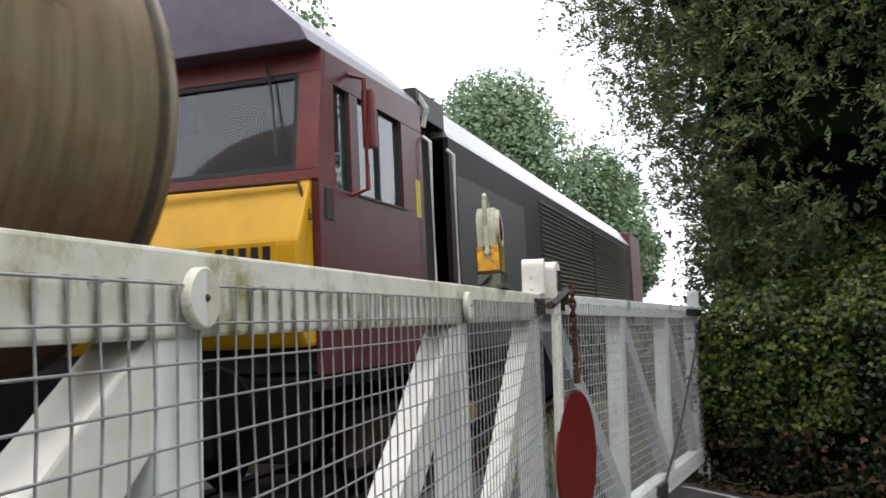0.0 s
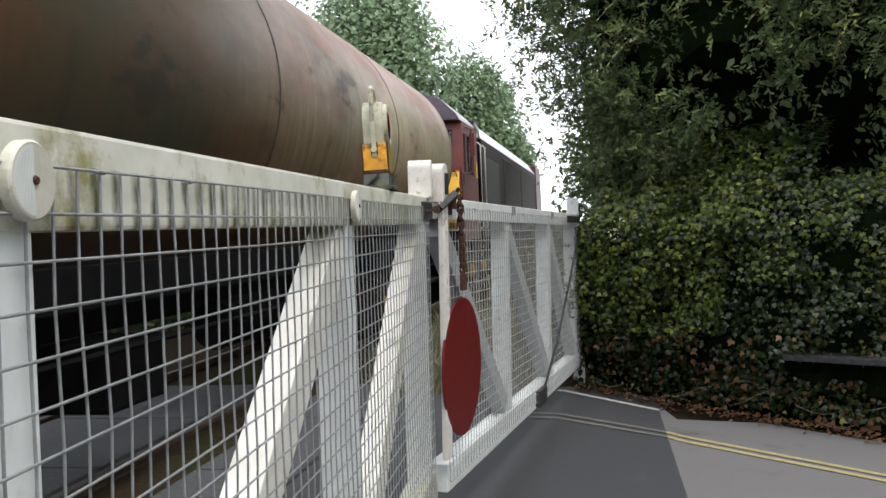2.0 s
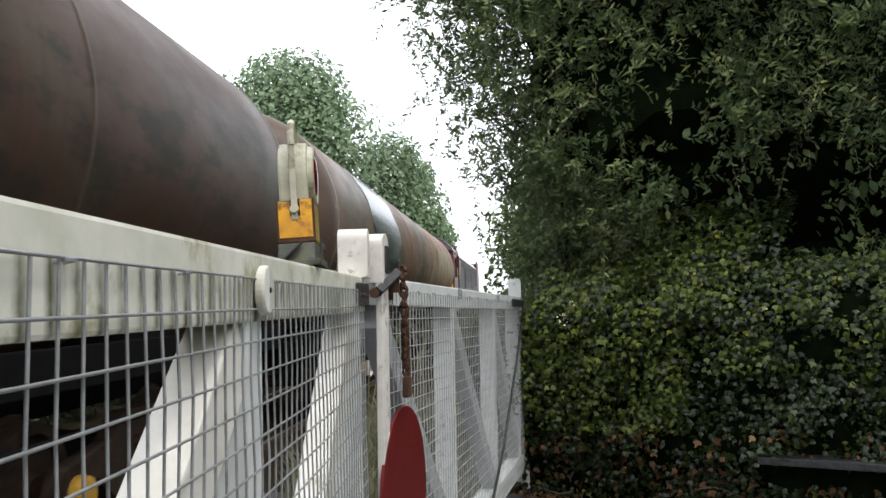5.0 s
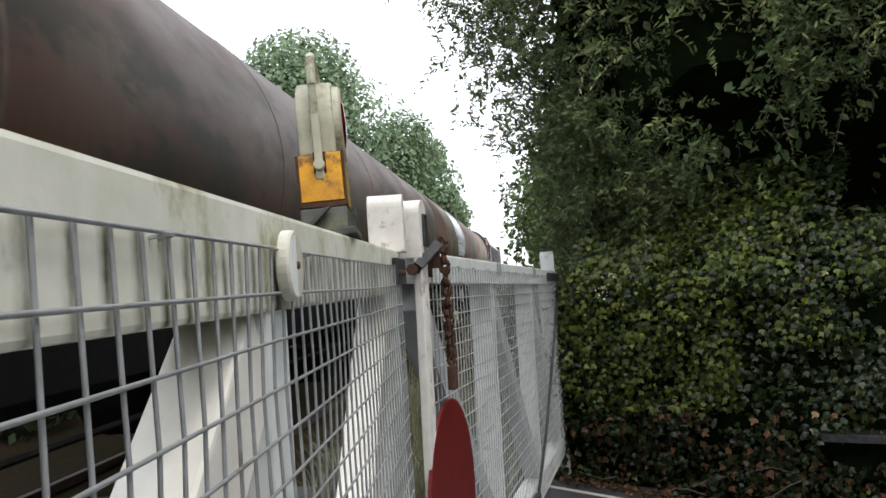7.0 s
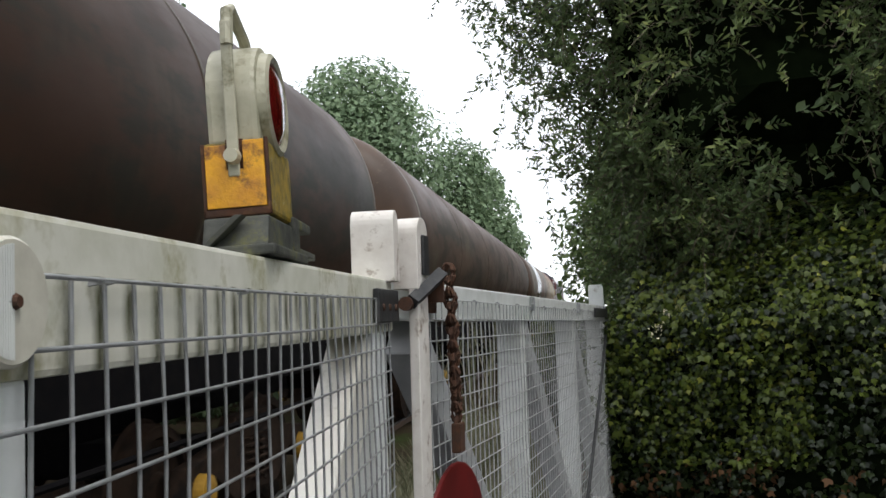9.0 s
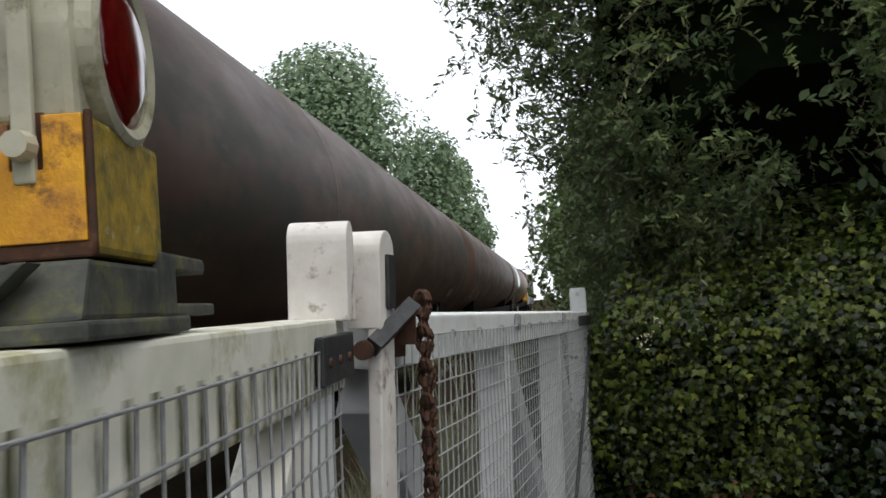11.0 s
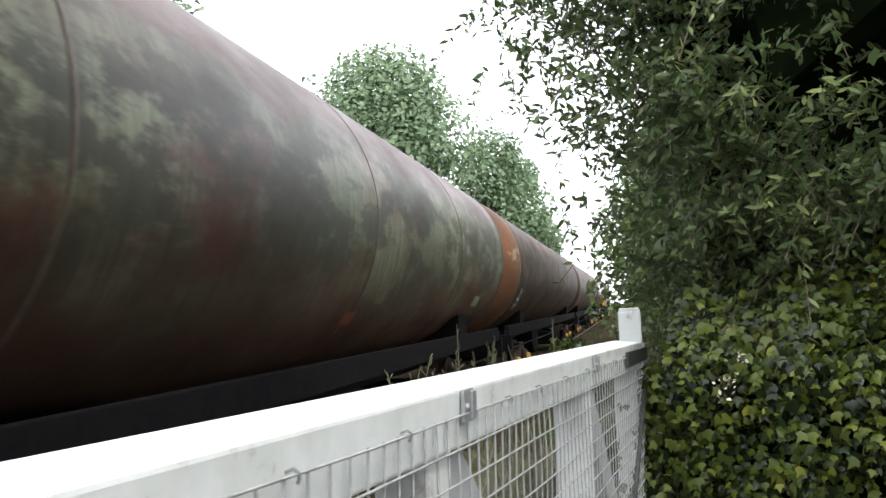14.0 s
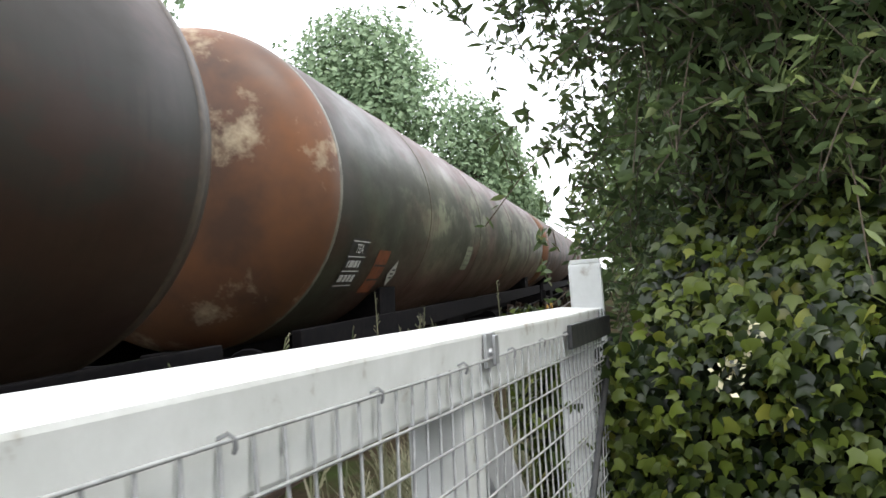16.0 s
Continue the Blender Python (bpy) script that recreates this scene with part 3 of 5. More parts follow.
def build_backdrop():
    """Unseen plain bank added behind the camera; it closes the lane and cuts low sky light."""
    pts = [(6.9, 4.2), (8.2, 0), (8.4, -6), (7.5, -13), (2.5, -16), (-1.8, -15)]
    bm = bmesh.new()
    cols = []
    for a, b in zip(pts, pts[1:]):
        for k in range(8):
            x, y = a[0] + (b[0] - a[0]) * k / 8, a[1] + (b[1] - a[1]) * k / 8
            cols.append([bm.verts.new((x + 0.5 * noise.noise(Vector((x, y, z))) + 0.12 * z, y - 0.10 * z + 0.5 * noise.noise(Vector((y, z, x))), z + (0.6 * noise.noise(Vector((x * 0.7, y * 0.7, 5))) if z > 5 else 0))) for z in (-0.7, 0.2, 1.1, 2.0, 2.9, 3.8, 4.7, 5.6, 6.5)])
    for a, b in zip(cols, cols[1:]):
        for k in range(8):
            bm.faces.new((a[k], b[k], b[k + 1], a[k + 1]))
    tagged(link_mesh("backdrop", bm, M["bank_green"]), "unseen dark green bank added to block low sky light", "backdrop", "", "structure")


build_ground()
build_track()
build_backdrop()


# ---- the crossing gates ----
def wire_mesh(y0, y1, z0, z1, x, parent, paint="galvanised", pitch=0.0535, rise=0.052):
    bm = bmesh.new()
    r = 0.0021
    ny, nz = int(round((y1 - y0) / pitch)), int(round((z1 - z0) / rise))
    def bar(a, b):
        a, b = Vector(a), Vector(b)
        d = (b - a).normalized()
        u = Vector((1, 0, 0))
        v = d.cross(u)
        ring = []
        steps = 8
        for i in range(steps + 1):
            p = a + (b - a) * i / steps + u * 0.0022 * math.sin(3.7 * i + a.y * 9) + v * 0.0016 * math.sin(2.3 * i + a.z * 17 + a.y * 5)
            ring.append([bm.verts.new(p + u * r * math.cos(k * math.pi / 2.5) + v * r * math.sin(k * math.pi / 2.5)) for k in range(5)])
        for p, q in zip(ring, ring[1:]):
            for k in range(5):
                bm.faces.new((p[k], p[(k + 1) % 5], q[(k + 1) % 5], q[k]))
    for i in range(ny + 1):
        y = y0 + (y1 - y0) * i / ny
        bar((x, y, z0), (x, y, z1))
    for i in range(nz + 1):
        z = z1 - (z1 - z0) * i / nz
        bar((x + 0.004, y0, z), (x + 0.004, y1, z))
    return part("wire_mesh", bm, M[paint], parent, "square welded wire mesh, " + ("bare galvanised" if paint == "galvanised" else "pale with sky sheen in its colour"), smooth=True)


def brace(ya, za, yb, zb, wide, x0, x1, bevel=0.006):
    """A diagonal timber in the gate's plane."""
    d = Vector((yb - ya, zb - za)).normalized()
    s = Vector((-d.y, d.x)) * wide / 2
    return prism([(ya - s.x, za - s.y), (yb - s.x, zb - s.y), (yb + s.x, zb + s.y), (ya + s.x, za + s.y)], "x", x0, x1, bevel)


def near_gate():
    g = thing("crossing_gate", "white timber level crossing gate with mossy paint and wire mesh", "gate",
              Matrix.Translation((-0.61, 0, 0)) @ pose(0, 0, 0, 0, 0, 2.66) @ Matrix.Translation((0, 0, 1.2)) @ pose(0, 0, 0, 0, 0.8, 0) @ Matrix.Translation((0, 0, -1.2)), "crossing gates")
    y0, y1 = -2.15, 4.19
    part("top_rail", box(-0.105, 0, y0, y1, 1.203, 1.322, 0.006), M["rail_paint"], g, "mossy white top rail")
    part("bottom_rail", box(-0.105, 0, y0, y1, -0.04, 0.09, 0.006), M["mossy_white"], g)
    for y in (-2.06, -0.52, 1.013, 2.605):
        part("post", box(-0.095, -0.004, y - 0.055, y + 0.055, 0.088, 1.205, 0.005), M["white_paint"], g)
    part("end_post", box(-0.10, -0.004, 3.95, 4.09, 0.088, 1.205, 0.006), M["white_paint"], g)
    for ya, yb in ((-2.0, -0.58), (-0.46, 0.99), (1.09, 2.56), (2.66, 3.97)):
        part("brace", brace(ya, 0.12, yb, 1.16, 0.125, -0.092, -0.012), M["cream_white"], g)
    for y in (1.030, 2.600):
        bm = lathe([(0.008, 0.0), (0.008, 0.040), (0.010, 0.0425), (0.021, 0.0425), (0.024, 0.040), (0.024, 0.0)], "x", (0, y, 1.256), 28)
        d = part("reflector_disc", bm, M["disc_white"], g, "round cream reflector disc", smooth=False)
        for k in range(14):
            yy = y - 0.036 + 0.0026 * k
            half = math.sqrt(max(0.0, 0.037 ** 2 - (yy - y) ** 2))
            part("ridge", box(0.0238, 0.0252, yy - 0.0007, yy + 0.0007, 1.256 - half, 1.256 + half, 0), M["clean_white"], d)
        part("bolt", lathe([(0.024, 0.0), (0.024, 0.006), (0.028, 0.004), (0.028, 0)], "x", (0, y, 1.256), 10), M["rust"], d, "rusty bolt")
    wire_mesh(y0 + 0.02, y1 - 0.09, 0.016, 1.275, 0.006, g)
    for i, y in enumerate((0.82, 1.20, 1.47, 1.86, 2.2, 2.75, 3.1, 3.5)):
        part("staple", tube([(0.0, y - 0.01, 1.272), (0.012, y - 0.008, 1.274), (0.012, y + 0.008, 1.274), (0.0, y + 0.01, 1.272)], 0.0022, 5), M["galvanised"], g, "wire staple")
    # end block standing on the rail
    arch = [(4.115, 1.318), (4.185, 1.318)] + [(4.15 + 0.035 * math.cos(a), 1.452 + 0.035 * math.sin(a)) for a in [math.pi * k / 10 for k in range(11)]]
    bm = prism(arch, "x", -0.080, 0.022, 0.003)
    part("end_block", bm, M["head_white"], g, "white rounded end block")
    pl = part("latch_plate", box(0.002, 0.016, 3.94, 4.19, 1.225, 1.298, 0.003), M["iron"], g, "dark iron latch plate")
    for y in (3.98, 4.06, 4.14):
        part("bolt", lathe([(0.013, 0), (0.013, 0.010), (0.020, 0.007), (0.020, 0)], "x", (0, y, 1.258), 10), M["rust"], pl)
    bm = lathe([(4.16, 0.0), (4.16, 0.017), (4.20, 0.017), (4.20, 0.0)], "y", (0.036, 0, 1.266), 14)
    part("latch_pin", bm, M["rust"], g, "rusty latch pin")
    bm = rod((0.048, 4.185, 1.270), (0.108, 4.30, 1.338), 0.020, 4)
    part("latch_bar", bm, M["iron"], g, "iron latch bar")
    return g


def far_gate():
    g = thing("crossing_gate", "white timber level crossing gate with red disc and wire mesh", "gate",
              Matrix.Translation((-0.770, 4.2, 0.029)) @ pose(0, 0, 0, 0, 0, -7.37) @ Matrix.Translation((0, 0, 1.2)) @ pose(0, 0, 0, -1.13, 1.2, 0) @ Matrix.Translation((0, 0, -1.2)), "crossing gates")
    y1 = 4.18
    part("top_rail", prism([(0.0, 1.194), (0.006, 1.294), (-0.120, 1.302), (-0.126, 1.202)], "y", 0.085, y1, 0.006), M["clean_white"], g, "white painted top rail")
    part("bottom_rail", box(-0.10, 0, 0.085, y1, -0.07, 0.06, 0.006), M["white_paint"], g)
    arch = [(0.0, 1.271), (0.084, 1.271)] + [(0.042 + 0.042 * math.cos(a), 1.407 + 0.040 * math.sin(a)) for a in [math.pi * k / 10 for k in range(11)]]
    bm = prism(arch, "x", -0.035, 0.028, 0.003)
    hp = part("head_post", box(0.002, 0.027, 0.001, 0.083, 0.10, 1.273, 0.004, bm), M["head_white"], g, "white rounded head post")
    part("plate", box(0.0285, 0.036, 0.028, 0.068, 1.306, 1.403, 0.002), M["iron"], hp, "black plate")
    for y in (1.45, 2.84, 4.09):
        part("post", box(-0.105, -0.012, y - 0.055, y + 0.055, 0.058, 1.202, 0.005), M["clean_white"], g)
        y += 0.05 if y < 2 else 0.0
        bm = box(0.007, 0.014, y + 0.005, y + 0.060, 1.236, 1.292, 0.002)
        st = part("strap", bm, M["galvanised"], g, "small metal strap")
        part("keeper", box(0.0142, 0.020, y + 0.034, y + 0.058, 1.240, 1.288, 0.002), M["galvanised"], st, "bright galvanised keeper plate")
        part("bolt", lathe([(0.0135, 0), (0.0135, 0.007), (0.019, 0.005), (0.019, 0)], "x", (0, y + 0.020, 1.262), 8), M["galvanised"], st)
    for ya, yb in ((0.14, 1.38), (1.52, 2.77), (2.91, 4.02)):
        part("brace", brace(ya, 1.16, yb, 0.10, 0.12, -0.10, -0.02), M["grey_white"], g)
    wire_mesh(0.09, y1 - 0.02, -0.02, 1.251, 0.010, g, "sheen_wire")
    for i in range(13):
        y = 0.34 + 0.295 * i + 0.03 * math.sin(5 * i)
        part("staple", tube([(0.003, y - 0.005, 1.253), (0.013, y - 0.004, 1.257), (0.016, y + 0.002, 1.252), (0.015, y + 0.004, 1.245), (0.012, y + 0.006, 1.240)], 0.0022, 5), M["galvanised"], g, "bent wire staple")
    bm = lathe([(0.016, 0.0), (0.016, 0.325), (0.018, 0.33), (0.027, 0.33), (0.029, 0.325), (0.029, 0.0)], "x", (0, 0.29, 0.490), 48)
    part("red_disc", bm, M["red_paint"], g, "large round red warning disc")
    part("hinge_plate", box(0.0145, 0.026, 3.54, 4.19, 1.215, 1.272, 0.003), M["iron"], g, "black iron hinge strap")
    part("tie_rod", tube([(0.022, 4.20, 1.20), (0.024, 3.6, 0.76), (0.024, 2.9, 0.30), (0.022, 2.3, 0.0)], 0.009, 8), M["iron"], g, "black iron tie rod")
    part("rod_shoe", box(0.0, 0.035, 2.16, 2.42, -0.06, 0.05, 0.006), M["iron"], g)
    # folded rusty keeper for the latch bar, beside the head post
    kp = part("latch_keeper", box(0.0075, 0.013, 0.088, 0.20, 1.215, 1.300, 0.002), M["rust"], g, "rust-stained folded keeper plate")
    part("flange", box(0.0135, 0.062, 0.100, 0.190, 1.294, 1.300, 0.0015), M["rust"], kp)
    part("flange", box(0.0135, 0.062, 0.100, 0.106, 1.240, 1.2935, 0.0015), M["rust"], kp)
    # rusty chain and padlock from the latch
    x, y, z = 0.06, 0.17, 1.335
    for i in range(24):
        t = (i % 12) / 11
        yy, zz = y + (0.03 * t + 0.006 * math.sin(5 * t) if i < 12 else -0.025 + 0.055 * t), 1.315 - (0.39 if i < 12 else 0.36) * t
        if i % 2:
            pts = [(x, yy + 0.012 * math.sin(a), zz + 0.024 * math.cos(a)) for a in [2 * math.pi * k / 10 for k in range(11)]]
        else:
            pts = [(x + 0.012 * math.sin(a), yy, zz + 0.024 * math.cos(a)) for a in [2 * math.pi * k / 10 for k in range(11)]]
        part("chain_link", tube(pts, 0.0055, 6), M["rust"], g, "rusty chain link")
    pk = part("padlock", box(x - 0.012, x + 0.012, y + 0.005, y + 0.058, 0.86, 0.935, 0.005), M["rust"], g, "rusty padlock")
    return g


def gate_lamp():
    """Battery lamp with a round red lens, on a cast bracket on the top rail."""
    g = thing("gate_lamp", "cream and flaking yellow lamp with red lens on gate rail", "lamp", Matrix.Translation((-0.824, 3.35, 1.324)) @ pose(0, 0, 0, 0, -1.5, 8))
    br = part("bracket", box(-0.06, 0.06, -0.16, 0.10, 0.0, 0.014, 0.003), M["grey_iron"], g, "mossy cast iron bracket")
    part("riser", prism([(-0.13, 0.014), (0.06, 0.014), (0.075, 0.058), (-0.11, 0.058)], "x", -0.045, 0.045, 0.004), M["grey_iron"], br)
    part("claw", prism([(0.055, 0.014), (0.24, 0.014), (0.24, 0.026), (0.095, 0.026), (0.095, 0.056), (0.20, 0.056), (0.21, 0.064), (0.20, 0.072), (0.055, 0.072)], "x", -0.05, 0.05, 0.003), M["grey_iron"], br, "open iron claw")
    case = part("battery_case", box(-0.045, 0.045, -0.095, 0.075, 0.062, 0.165, 0.006), M["lamp_moss"], g, "mossy yellow battery case")
    part("front_plate", prism([(-0.041, 0.072), (0.041, 0.072), (0.041, 0.165), (0.012, 0.165), (0.012, 0.125), (-0.012, 0.125), (-0.012, 0.160), (-0.041, 0.160)], "y", -0.101, -0.0955, 0.001), M["lamp_yellow"], case, "flaking bright yellow plate")
    part("plate_rim", box(-0.047, 0.047, -0.0995, -0.0925, 0.060, 0.0715, 0.002), M["rust"], case)
    part("rim", box(0.0415, 0.047, -0.0995, -0.0925, 0.060, 0.168, 0.002), M["rust"], case)
    part("rim", box(-0.047, -0.0415, -0.0995, -0.0925, 0.060, 0.163, 0.002), M["rust"], case)
    out = [(-0.09, 0.16), (0.075, 0.16), (0.078, 0.235)] + [(-0.008 + 0.086 * math.cos(a), 0.235 + 0.084 * math.sin(a)) for a in [math.pi * k / 14 for k in range(1, 14)]] + [(-0.094, 0.235)]
    head = part("head", prism(out, "x", -0.038, 0.034, 0.008), M["lamp_cream"], g, "weathered cream lamp head")
    part("lens_ring", lathe([(0.034, 0.062), (0.034, 0.078), (0.046, 0.076), (0.050, 0.070), (0.046, 0.062), (0.034, 0.062)], "x", (0, -0.008, 0.232), 36), M["lamp_cream"], head)
    part("lens", lathe([(0.035, 0.0), (0.035, 0.064), (0.044, 0.060), (0.052, 0.04), (0.055, 0.0)], "x", (0, -0.008, 0.232), 36), M["lens"], head, "dark red glass lens", smooth=True)
    part("gusset", prism([(-0.043, 0.016), (-0.030, 0.016), (0.016, 0.056), (0.004, 0.056)], "y", -0.146, -0.118, 0.002), M["grey_iron"], br)
    part("rim", box(-0.0125, 0.0125, -0.0965, -0.0940, 0.118, 0.168, 0.001), M["rust"], case)
    part("strap", box(-0.009, 0.007, -0.104, -0.096, 0.115, 0.335, 0.002), M["lamp_cream"], g, "cream fastening strap")
    part("clasp", lathe([(-0.118, 0), (-0.118, 0.010), (-0.103, 0.012), (-0.103, 0)], "y", (-0.001, 0, 0.142), 12), M["lamp_cream"], g)
    part("handle", tube([(0, -0.10, 0.30), (0, -0.092, 0.352), (0, -0.07, 0.362), (0, 0.01, 0.338), (0, 0.045, 0.295)], 0.009, 8), M["lamp_cream"], g, "curved carrying handle")
    return g


near_gate()
far_gate()
gate_lamp()
hp = thing("gate_post", "white painted heel post of the far gate", "post", Matrix.Translation((-0.275, 8.55, 0)))
part("shaft", box(-0.052, 0.052, -0.052, 0.052, -0.5, 1.378, 0.008), M["clean_white"], hp)
part("cap", prism([(-0.050, 1.378), (0.050, 1.378), (0.044, 1.392), (-0.044, 1.392)], "y", -0.050, 0.050, 0.003), M["clean_white"], hp)


# ---- hedge ----
HEDGE = [(-0.75, 12.5), (-0.42, 9.4), (-0.37, 8.40), (0.05, 8.22), (0.45, 8.02), (1.15, 7.62), (2.0, 7.10), (3.5, 6.25), (6.5, 4.6)]


def hedge_at(s):
    """A point and the outward normal at s along the foot of the hedge."""
    for a, b in zip(HEDGE, HEDGE[1:]):
        l = math.dist(a, b)
        if s <= l or b == HEDGE[-1]:
            k = s / l
            d = ((b[0] - a[0]) / l, (b[1] - a[1]) / l)
            return (a[0] + (b[0] - a[0]) * k, a[1] + (b[1] - a[1]) * k), (d[1], -d[0])
        s -= l


HEDGE_LONG = sum(math.dist(a, b) for a, b in zip(HEDGE, HEDGE[1:]))


def hedge_bulge(s, z):
    """How far the leafy face stands out."""
    return 0.16 * noise.noise(Vector((s * 0.9, z * 0.9, 3.1))) + 0.09 * noise.noise(Vector((s * 2.7, z * 2.7, 9.0))) + 0.10 * min(1, max(0, (z + 0.4) / 1.3))


def build_hedge():
    g = thing("ivy_hedge", "tall dense hedge covered in dark glossy ivy by the lane", "hedge")
    bm = bmesh.new()
    n, zs = 90, [-0.55, -0.2, 0.1, 0.4, 0.7, 1.0, 1.14]
    rows = []
    for i in range(n + 1):
        (x, y), (nx, ny) = hedge_at(HEDGE_LONG * i / n)
        col = []
        for z in zs:
            o = hedge_bulge(HEDGE_LONG * i / n, z) - 0.13 - (0.1 if z < 0.05 else 0)
            col.append(bm.verts.new((x + nx * o, y + ny * o, min(z, 0.8 + 0.02 * z) if x < -0.05 else z)))
        col.append(bm.verts.new((x - nx * 0.35, y - ny * 0.35, 0.9 if x < -0.05 else 1.25)))
        col.append(bm.verts.new((x - nx * 1.2, y - ny * 1.2, 0.8 if x < -0.05 else 1.20)))
        rows.append(col)
    for a, b in zip(rows, rows[1:]):
        for k in range(len(a) - 1):
            bm.faces.new((a[k], b[k], b[k + 1], a[k + 1]))
    # near-black backing: shade behind the leaves, put into the colour
    part("core", bm, M["shade_core"], g, "near-black sheet in place of shade inside the hedge")
    def leaf_layer(count, z0, z1, sizes, out, material, name, label, s0=0.0, s1=HEDGE_LONG - 2.2):
        pos, nor, tip = [], [], []
        while len(pos) < count:
            s = rng.uniform(s0, s1)
            z = rng.uniform(z0, z1)
            clump = noise.noise(Vector((s * 3.1, z * 3.1, 20.0)))
            if rng.random() > 0.55 + 0.9 * clump:
                continue
            (x, y), (nx, ny) = hedge_at(s)
            if (x > 1.32 and -0.12 < z < 0.07) or (x < -0.12 and z > 1.12):
                continue
            o = hedge_bulge(s, z) + rng.uniform(-0.13, 0.05) + out * rng.random() + (0.05 * clump) - (0.1 if z < 0.05 else 0)
            top = max(0.0, z - 1.12)
            pos.append((x + nx * (o - 1.1 * top), y + ny * (o - 1.1 * top), z + rng.uniform(-0.03, 0.03)))
            nor.append((nx + rng.normal(0, 0.6), ny + rng.normal(0, 0.6), rng.normal(0.45 + top * 2, 0.55)))
            tip.append((rng.normal(0, 0.8), rng.normal(0, 0.5), -1.0))
        mats = frames_of(np.array(pos), np.array(nor), np.array(tip), rng.uniform(*sizes, len(pos)))
        tagged(scatter(name, IVY, IVY_F, mats, material, g, label), kind="stuff")
    leaf_layer(26000, -0.42, 1.40, (0.030, 0.058), 0.0, M["ivy"], "ivy_leaves", "dark glossy ivy leaves")
    # lighter layers where the hedge looks sunlit; the light is in the leaf colour
    leaf_layer(4600, 0.65, 1.42, (0.03, 0.055), 0.08, M["ivy_fresh_lit"], "lit_fresh_leaves", "yellow-green young leaves, lightened in colour as if sunlit")
    leaf_layer(3900, 0.2, 1.5, (0.026, 0.060), 0.06, M["ivy_fresh_lit"], "lit_young_leaves", "yellow-green young leaves near the gate post, sunlight put into their colour", 3.4, 5.6)
    leaf_layer(3800, 1.0, 1.95, (0.032, 0.060), 0.04, M["ivy"], "ivy_leaves", "dark glossy ivy leaves above the gate post", 4.25, 6.2)
    leaf_layer(2000, 1.1, 1.9, (0.030, 0.060), 0.10, M["ivy_fresh_lit"], "lit_young_leaves", "yellow-green young leaves above the gate post, sunlight put into their colour", 4.3, 6.0)
    leaf_layer(1300, -0.45, 0.25, (0.04, 0.07), 0.02, M["dry_leaf"], "dead_leaves", "brown dead ivy leaves")
    # stems and cream blossom sprigs
    for i in range(16):
        s = 3.6 + 4.6 * i / 16 + 0.1 * math.sin(9 * i)
        (x, y), (nx, ny) = hedge_at(s)
        z = -0.38 + 0.2 * ((i * 37) % 10) / 10
        o = 0.05
        a = Vector((x + nx * o, y + ny * o, z))
        pts = [a + Vector((0.1 * k * (1 if i % 2 else -1), -0.02 * k, 0.05 * math.sin(k + i))) for k in range(4)]
        part("stem", tube(pts, 0.005, 5, ends=0.002), M["bark"], g, "bare twig")
    for s, z in ((4.75, 1.1), (4.72, 1.06), (4.78, 1.16), (7.0, 1.15), (7.15, 1.2), (7.5, 1.12)):
        (x, y), (nx, ny) = hedge_at(s)
        pos = np.array([(x + nx * 0.22 + rng.normal(0, 0.02), y + ny * 0.22 + rng.normal(0, 0.02), z + rng.normal(0, 0.025)) for _ in range(14)])
        mats = frames_of(pos, rng.normal(0, 1, (14, 3)), rng.normal(0, 1, (14, 3)), rng.uniform(0.015, 0.03, 14))
        tagged(scatter("blossom", LEAF4, LEAF4_F, mats, M["blossom"], g, "small cream blossom"), kind="stuff")


build_hedge()

# leaf litter at the foot of the hedge
def build_litter():
    n = 1500
    pos, nor = [], []
    for _ in range(n):
        s = rng.uniform(4.2, HEDGE_LONG - 2.2)
        (x, y), (nx, ny) = hedge_at(s)
        o = -0.05 + abs(rng.normal(0, 0.13))
        px, py = x + nx * o, y + ny * o
        pos.append((px, py, ground_z(px, py) + 0.012 + rng.random() * 0.03))
        nor.append((rng.normal(0, 0.4), rng.normal(0, 0.4), 1))
    mats = frames_of(np.array(pos), np.array(nor), rng.normal(0, 1, (n, 3)), rng.uniform(0.03, 0.06, n))
    tagged(scatter("leaf_litter", LEAF4, LEAF4_F, mats, M["dry_leaf"]), "brown fallen leaves along the foot of the hedge", "leaf litter", "", "stuff")


build_litter()
beam = thing("timber_beam", "dark weathered timber beam half buried in the hedge", "beam", Matrix.Translation((1.95, 7.00, 0.075)) @ pose(0, 0, 0, 0, 0, -31))
part("plank", box(-0.75, 1.6, -0.04, 0.30, -0.02, 0.03, 0.006), M["iron"], beam)
# near-black sheet painted as the shade beneath the plank
part("shade_board", box(-0.75, 1.6, 0.22, 0.30, -0.30, -0.022, 0.006), M["shade_core"], beam)


# ---- trees ----
def crown_leaves(name, centres, radii, count, size, material, parent, template=LEAF4, faces=LEAF4_F, hollow=0.55, label="green leaves"):
    cs, rs = np.array(centres), np.array(radii)
    wgt = rs ** 2 / (rs ** 2).sum()
    idx = rng.choice(len(cs), count, p=wgt)
    d = rng.normal(0, 1, (count, 3))
    d /= np.linalg.norm(d, axis=1, keepdims=True)
    rad = rs[idx] * (hollow + (1.06 - hollow) * rng.random(count) ** 0.6)
    pos = cs[idx] + d * rad[:, None] * np.array([1, 1, 0.92])
    nor = d + rng.normal(0, 0.6, (count, 3)) + np.array([0, 0, 0.5])
    mats = frames_of(pos, nor, rng.normal(0, 1, (count, 3)) + np.array([0, 0, -0.5]), rng.uniform(size * 0.6, size * 1.3, count))
    return tagged(scatter(name, template, faces, mats, material, parent, label), kind="stuff")


